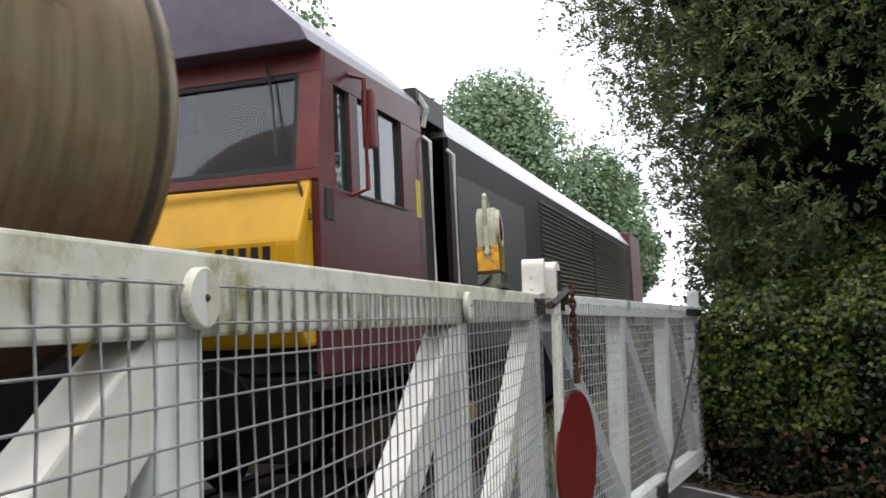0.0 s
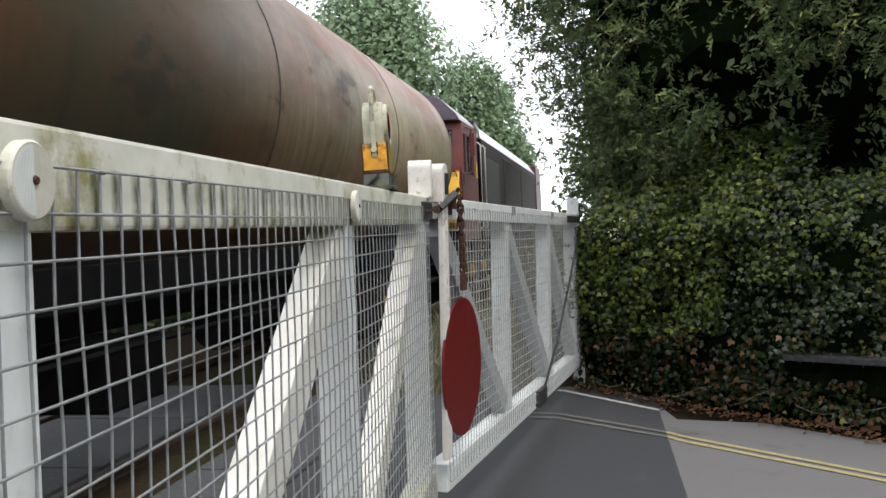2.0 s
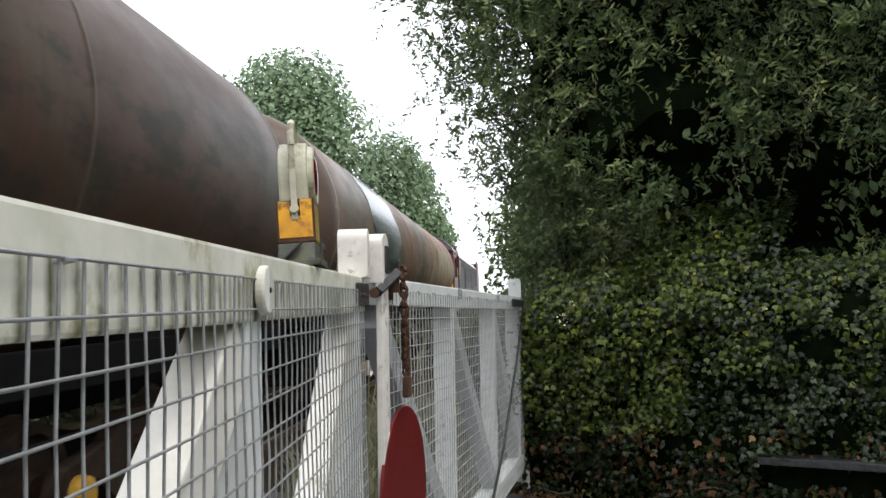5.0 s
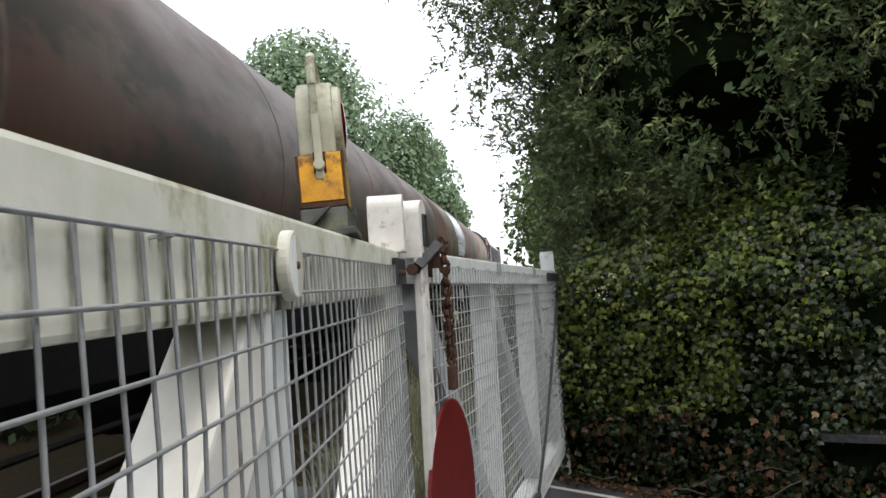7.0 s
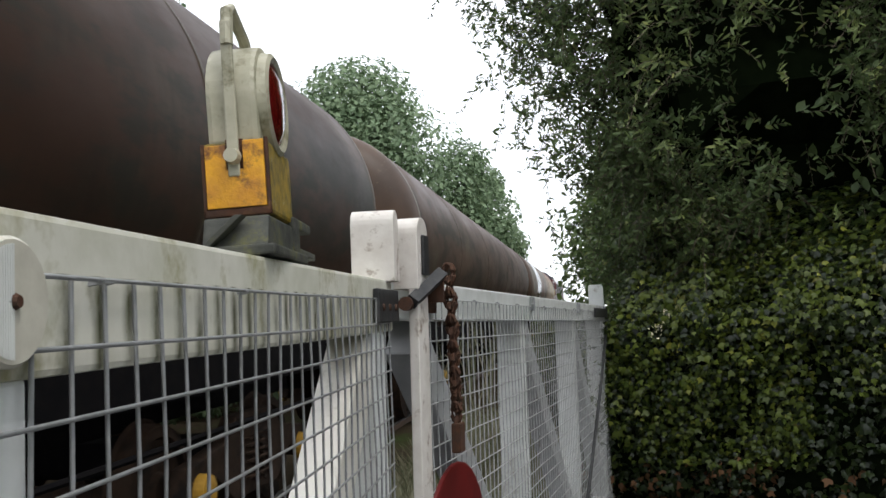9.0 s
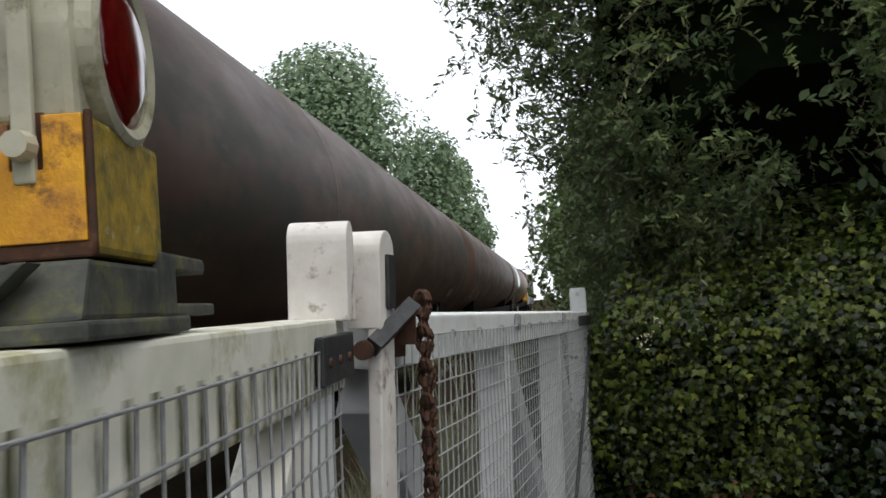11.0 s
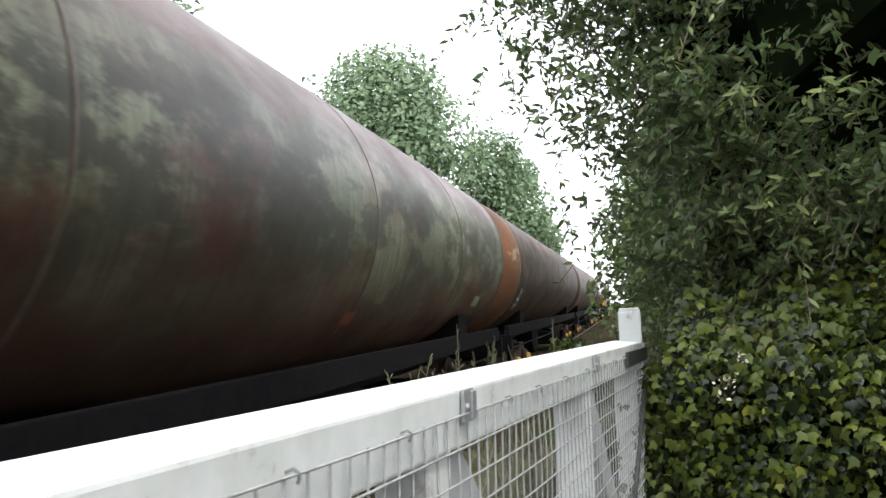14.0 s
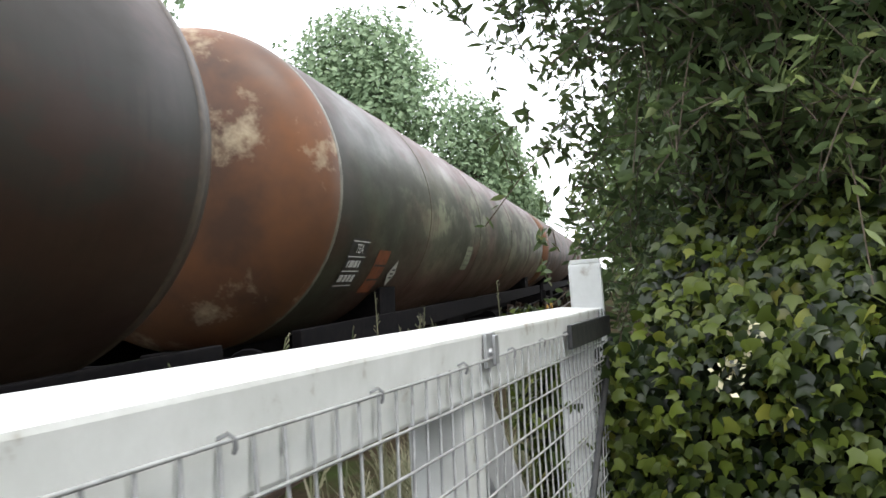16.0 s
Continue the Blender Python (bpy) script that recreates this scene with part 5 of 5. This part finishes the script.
    part("brake_pipe", tube([(1.16, 0.4, 0.84), (1.17, -6, 0.82), (1.16, -L - 0.4, 0.84)], 0.02, 6), M["frame_black"], g)
    # markings near the rear end
    lab_y = -L + (0.50 if index == 0 else 0.90)
    def on_tank(y, dz, proud):
        """A pose on the tank's side, facing out, its up along the surface."""
        a = math.asin(max(-1, min(1, dz / R)))
        return Matrix.Translation(((R + proud) * math.cos(a), y, zc + (R + proud) * math.sin(a))) @ pose(0, 0, 0, 0, -math.degrees(a), 0) @ Matrix(((0, 0, 1, 0), (1, 0, 0, 0), (0, 1, 0, 0), (0, 0, 0, 1)))
    def plate(name, y, dz, w, h, material, label, parent=g, proud=0.006):
        bm = bmesh.new()
        n = 5
        prev = None
        for k in range(n + 1):
            v = dz - h / 2 + h * k / n
            aa = math.asin(v / R)
            pr = [bm.verts.new(((R + proud) * math.cos(aa), y + s * w / 2, zc + (R + proud) * math.sin(aa))) for s in (-1, 1)]
            if prev:
                bm.faces.new((prev[0], prev[1], pr[1], pr[0]))
            prev = pr
        return part(name, bm, material, parent, label)
    p = plate("data_panel", lab_y, -0.75, 0.58, 0.46, M["sign_black"], "black data panel with worn white lettering")
    text_part("lettering", "TEA", 0.13, on_tank(lab_y, -0.615, 0.010), M["text_grey"], p, 1.1)
    for dz in (-0.545, -0.685, -0.815, -0.945):
        plate("rule", lab_y, dz, 0.56, 0.010, M["text_grey"], "", p, 0.010)
    for dz, spans in ((-0.75, ((-0.20, 0.04), (-0.08, 0.14), (0.06, 0.10), (0.16, 0.05))), (-0.88, ((-0.19, 0.12), (-0.05, 0.10), (0.07, 0.09), (0.19, 0.10)))):
        for o, w in spans:
            plate("bar", lab_y + o, dz, w, 0.062, M["text_grey"], "worn lettering", p, 0.010)
    if index in (1, 3, 4):
        o = plate("hazard_plate", lab_y + 0.98, -0.82, 0.48, 0.42, M["sign_orange"], "faded orange hazard plate")
        plate("rule", lab_y + 0.98, -0.76, 0.44, 0.02, M["sign_black"], "", o, 0.010)
        plate("rule", lab_y + 0.98, -0.90, 0.44, 0.02, M["sign_black"], "", o, 0.010)
        bm = bmesh.new()
        a = on_tank(lab_y + 1.62, -0.84, 0.018)
        bm.faces.new([bm.verts.new(a @ Vector(v)) for v in ((0.17, 0, 0), (0, 0.17, 0), (-0.17, 0, 0), (0, -0.17, 0))])
        dp = part("diamond_plate", bm, M["sign_white"], g, "white diamond warning plate")
        for k in range(3):
            bm = bmesh.new()
            bm.faces.new([bm.verts.new(a @ Vector((x, 0.05 - 0.05 * k + y, 0.004))) for x, y in ((-0.07, -0.012), (0.07, -0.012), (0.07, 0.012), (-0.07, 0.012))])
            part("bar", bm, M["number_black"], dp, "worn black writing")
    f = plate("notice", -1.9, -0.80, 0.50, 0.15, M["faded_notice"], "faded pale notice", g)
    for k in range(3):
        plate("bar", -1.9, -0.77 - 0.03 * k, 0.40, 0.008, M["weld_green"], "", f, 0.010)
    if index == 3:
        q = plate("notice", -13.8, -0.62, 0.55, 0.36, M["faded_notice"], "large faded pale notice with worn writing", g)
        for k in range(4):
            plate("bar", -13.8, -0.51 - 0.072 * k, 0.42, 0.024, M["weld_green"], "", q, 0.010)
        plate("small_notice", -8.3, -0.95, 0.34, 0.12, M["sign_orange"], "small faded yellow notice", g)
        plate("small_notice", -7.6, -0.72, 0.32, 0.20, M["weld_green"], "small faded green notice", g)
    return g


FRONT = 3.77
LEAD = FRONT - 0.08        # the first wagon stands closer to the second
tank_wagon(0, LEAD, "tank_a", -16.4, "olive and rust coloured bogie oil tank wagon")
tank_wagon(1, FRONT - PITCH, "tank_b", None, "dark brown bogie oil tank wagon")
tank_wagon(2, FRONT - 2 * PITCH, "tank_d", None, "dark brown bogie oil tank wagon with black streaks")
tank_wagon(3, FRONT - 3 * PITCH, "tank_c", None, "green-grimed bogie oil tank wagon")
tank_wagon(4, FRONT - 4 * PITCH, "tank_e", None, "dark brown bogie oil tank wagon")


def locomotive():
    """Diesel freight locomotive; local y runs forward from the rear buffer face, z from the rail."""
    g = thing("locomotive", "faded maroon diesel freight locomotive with yellow cab end", "locomotive")
    train.append((g, 5.0))
    W, E = 1.32, 3.34          # half width, eave height
    # cab: nose in yellow below, red windscreen panel above
    cab_lo = prism([(0.46, 1.34), (0.34, 1.50), (0.36, 2.05), (0.58, 2.49), (0.60, 2.49), (0.60, 1.34)], "x", -W + 0.05, W - 0.05, 0.03)
    part("nose", cab_lo, M["loco_yellow"], g, "dirty yellow nose panel")
    for s in (-1, 1):
        # side wall with the window opening, built round it
        x0, x1 = sorted((s * W, s * (W - 0.06)))
        part("cab_side", prism([(0.60, 1.15), (2.84, 1.15), (2.84, 2.46), (0.60, 2.46)], "x", x0, x1, 0.006), M["maroon"], g)
        part("cab_side", prism([(0.70, E - 0.12), (2.84, E - 0.12), (2.84, E + 0.14), (0.72, E + 0.10)], "x", x0, x1, 0.006), M["maroon"], g)
        part("cab_pillar", prism([(2.30, 2.462), (2.84, 2.462), (2.84, E - 0.122), (2.30, E - 0.122)], "x", x0, x1, 0.004), M["maroon"], g)
        part("cab_pillar", prism([(0.60, 2.462), (0.88, 2.462), (0.90, E - 0.122), (0.71, E - 0.122)], "x", x0, x1, 0.004), M["maroon_front"], g)
        part("cab_pillar", prism([(1.18, 2.462), (1.34, 2.462), (1.34, E - 0.122), (1.18, E - 0.122)], "x", x0, x1, 0.004), M["maroon"], g)
        for y0, y1 in ((0.90, 1.18), (1.34, 1.80), (1.80, 2.30)):
            w = part("side_window", box(s * (W - 0.045) - 0.004, s * (W - 0.045) + 0.004, y0, y1, 2.465, E - 0.125, 0), M["glass"], g, "dark cab side window")
            part("frame", box(s * (W - 0.03) - 0.012, s * (W - 0.03) + 0.012, y1 - 0.02, y1 + 0.015, 2.465, E - 0.125, 0.003), M["rubber"], w)
        part("window_sill", box(min(s * W, s * (W + 0.012)), max(s * W, s * (W + 0.012)), 1.3, 2.35, 2.44, 2.462, 0.003), M["grille"], g)
        m = part("mirror", box(s * (W + 0.12) - 0.05, s * (W + 0.12) + 0.05, 1.24, 1.32, 2.80, 3.25, 0.015), M["maroon_front"], g, "red rear-view mirror")
        part("mirror_arm", tube([(s * W, 1.18, 3.36), (s * (W + 0.12), 1.20, 3.32), (s * (W + 0.12), 1.20, 2.48), (s * W, 1.16, 2.44)], 0.022, 6), M["maroon_front"], m)
        for y in (2.88, 3.62):
            part("handrail", tube([(s * W, y, 1.35), (s * (W + 0.07), y, 1.4), (s * (W + 0.07), y, 3.14), (s * W, y, 3.2)], 0.020, 7), M["rail_white"], g, "pale door handrail")
        part("door_recess", box(min(s * (W - 0.25), s * (W - 0.2)), max(s * (W - 0.25), s * (W - 0.2)), 2.84, 3.75, 1.15, 3.4, 0.004), M["cab_dark"], g, "dark recessed cab door")
        part("notice", box(min(s * W, s * (W + 0.004)), max(s * W, s * (W + 0.004)), 2.62, 2.74, 2.42, 2.76, 0), M["sign_yellow"], g, "small yellow notice")
        part("grab_plate", box(min(s * W, s * (W + 0.01)), max(s * W, s * (W + 0.01)), 0.70, 0.82, 2.22, 2.44, 0.004), M["grille"], g)
    # windscreen panel, sloping
    def face(name, x0, x1, za, zb, depth, material, label, parent=g, off=0.0):
        ya, yb = 0.58 + (za - 2.49) * 0.15 + off, 0.58 + (zb - 2.49) * 0.15 + off
        return part(name, prism([(ya, za), (yb, zb), (yb + depth, zb), (ya + depth, za)], "x", x0, x1, 0.004), material, parent, label)
    face("screen_frame", -W, W, 2.49, 2.56, 0.07, M["maroon_front"], "faded red windscreen surround")
    face("screen_frame", -W, W, E - 0.06, E + 0.10, 0.07, M["maroon_front"], "faded red windscreen surround")
    face("screen_brow", -1.12, 1.12, E + 0.102, E + 0.36, 0.07, M["maroon_front"], "faded red panel under the roof")
    for a, b in ((W - 0.17, W), (-0.10, 0.10), (-W, -W + 0.17)):
        face("screen_pillar", a, b, 2.562, E - 0.062, 0.07, M["maroon_front"], "faded red pillar")
    for a, b in ((0.10, W - 0.17), (-W + 0.17, -0.10)):
        w = face("windscreen", a, b, 2.565, E - 0.065, 0.012, M["glass"], "large cab windscreen", g, 0.03)
        face("seal", a, b, 2.562, 2.60, 0.02, M["rubber"], "", w, 0.005)
        face("seal", a, b, E - 0.10, E - 0.063, 0.02, M["rubber"], "", w, 0.005)
        face("seal", b - 0.035, b, 2.60, E - 0.10, 0.02, M["rubber"], "", w, 0.005)
        part("wiper", tube([(b - 0.26, 0.68, E + 0.08), (b - 0.20, 0.66, E - 0.20), (b - 0.12, 0.55, 2.66)], 0.010, 5), M["rubber"], w, "black wiper arm")
    part("lamp_rail", tube([(-W + 0.1, 0.52, 2.47), (0, 0.50, 2.48), (W - 0.12, 0.52, 2.47), (W - 0.04, 0.54, 2.2)], 0.018, 6), M["rust"], g, "handrail under the windscreen")
    # cab roof with a lighter edge
    prof = [(-W, E + 0.10), (-W + 0.06, E + 0.22), (-0.95, E + 0.52), (-0.45, E + 0.70), (0.45, E + 0.70), (0.95, E + 0.52), (W - 0.06, E + 0.22), (W, E + 0.10)]
    part("cab_roof", prism(prof, "y", 0.50, 2.86, 0.01), M["loco_roof"], g, "grey weathered cab roof")
    part("cab_floor", box(-W + 0.08, W - 0.08, 0.7, 2.8, 1.16, 1.9, 0.01), M["cab_dark"], g)
    part("cab_back", box(-W + 0.08, W - 0.08, 2.74, 2.82, 1.9, E + 0.1, 0.01), M["cab_dark"], g)
    # Invented divider: keeps sky beyond from showing through the side windows.
    part("cab_view_block", box(-0.03, 0.03, 1.25, 2.72, 1.91, E + 0.08, 0.005), M["cab_dark"], g, "added dark divider blocking the sky seen through the cab")
    part("desk", prism([(0.68, 1.9), (1.20, 1.9), (1.15, 2.62), (0.72, 2.66)], "x", -1.1, 1.1, 0.02), M["cab_dark"], g, "dark control desk")
    st = part("seat", box(0.35, 0.95, 1.5, 2.05, 1.9, 2.4, 0.05), M["cab_dark"], g)
    part("seat_back", box(0.38, 0.92, 1.95, 2.12, 2.3, 3.22, 0.06), M["cab_dark"], st)
    # figures on the nose
    pn = part("number_panel", box(0.30, 1.12, 0.335, 0.345, 1.74, 2.05, 0.003), M["loco_yellow"], g)
    for k in range(5):
        part("bar", box(0.66 + 0.09 * k, 0.715 + 0.09 * k, 0.328, 0.334, 1.87, 2.02, 0), M["number_black"], pn, "black figures")
    part("warning_sign", box(0.32, 0.52, 0.328, 0.334, 1.90, 2.04, 0), M["sign_white"], pn, "small white warning sign")
    # long hood
    hood = 3.75
    for s in (-1, 1):
        x0, x1 = sorted((s * (W - 0.02), s * (W - 0.08)))
        part("hood_side", prism([(hood, 1.15), (20.6, 1.15), (20.6, E + 0.02), (hood, E + 0.02)], "x", x0, x1, 0.006), M["maroon_dark"], g, "dark maroon body side")
        # flush panel, black in colour to read as a deep shaded recess
        part("dark_recess", box(min(s * (W - 0.021), s * (W - 0.017)), max(s * (W - 0.021), s * (W - 0.017)), 4.0, 7.2, 1.2, 3.0, 0), M["sign_black"], g, "flat black panel in place of a dark recess")
        for a, b in ((8.25, 13.4), (13.6, 19.6)):
            # black backing paints the shade between the slats
            pan = part("grille_panel", box(min(s * (W - 0.02), s * (W - 0.012)), max(s * (W - 0.02), s * (W - 0.012)), a, b, 1.45, 3.24, 0), M["sign_black"], g, "radiator grille backing, black for the shade between grey slats")
            for k in range(25):
                z = 1.49 + 0.070 * k
                part("slat", prism([(s * (W - 0.012), z), (s * (W + 0.022), z + 0.004), (s * (W + 0.022), z + 0.018), (s * (W - 0.012), z + 0.034)], "y", a + 0.02, b - 0.02), M["slat_grey"], pan)
    prof = [(-W + 0.02, E + 0.02), (-W + 0.05, E + 0.08), (-1.0, E + 0.46), (-0.5, E + 0.68), (0.5, E + 0.68), (1.0, E + 0.46), (W - 0.05, E + 0.08), (W - 0.02, E + 0.02)]
    part("hood_roof", prism(prof, "y", hood, 20.6, 0.01), M["hood_roof"], g, "weathered roof, pale grey from sky reflection put into its colour")
    part("front_cab", prism([(20.7, 1.15), (23.4, 1.15), (23.6, 2.4), (23.3, E + 0.4), (20.7, E + 0.4)], "x", -W, W, 0.03), M["maroon"], g)
    part("gap_post", box(-W + 0.05, W - 0.05, 2.88, 3.74, 3.42, E + 0.34, 0.01), M["sign_black"], g)
    part("lifting_rod", tube([(W - 0.02, 2.95, 3.3), (W + 0.02, 2.98, E + 0.14), (W - 0.1, 3.0, E + 0.34)], 0.03, 6), M["sign_white"], g)
    part("running_board", box(-W, W, 0.35, 23.5, 1.04, 1.15, 0.01), M["frame_black"], g)
    part("fuel_tank", box(-1.2, 1.2, 7.8, 15.0, 0.25, 1.04, 0.08), M["frame_black"], g)
    part("buffer_beam", box(-1.3, 1.3, 0.28, 0.48, 0.6, 1.15, 0.02), M["frame_black"], g)
    for x in (-0.865, 0.865):
        bm = lathe([(0.0, 0.11), (0.18, 0.11), (0.18, 0.09), (0.28, 0.09), (0.29, 0.25), (0.32, 0.24), (0.33, 0.0)], "y", (0, 0, 0), 18)
        bm.transform(Matrix.Translation((x, 0.28, 1.0)) @ Matrix.Diagonal((1, -1, 1, 1)))
        part("buffer", bm, M["frame_black"], g)
    for y in (2.6, 4.6, 6.6, 16.8, 18.8, 20.8):
        wheelset(g, y)
    for y0 in (4.6, 18.8):
        for s in (-1, 1):
            part("bogie_frame", prism([(y0 - 3.0, 0.35), (y0 + 3.0, 0.35), (y0 + 2.9, 0.8), (y0 - 2.9, 0.8)], "x", min(s * 0.98, s * 1.1), max(s * 0.98, s * 1.1), 0.02), M["frame_brown"], g)
            for k in (-2, 0, 2):
                part("axle_cap", lathe([(s * 1.1, 0.0), (s * 1.1, 0.14), (s * 1.18, 0.12), (s * 1.19, 0.0)], "x", (0, y0 + k, 0.47), 16), M["axle_yellow"], g)
    return g


locomotive()


# ---- what moves ----
def train_at(t):
    return 5.73 * t + 0.5 * 0.0707 * t * t


def motions():
    times = [0.5 * k for k in range(33)]
    for ob, front in train:
        walk(ob, [(t, pose(track_x(front + train_at(t)), front + train_at(t), RAIL_Z, 0, 0, TRACK_YAW)) for t in times])
    fine = [0.1 * k for k in range(161)]
    for ob, y in wheels:
        walk(ob, [(t, pose(0, y, 0.45, -math.degrees(train_at(t) / 0.46), 0, 0)) for t in fine])


motions()
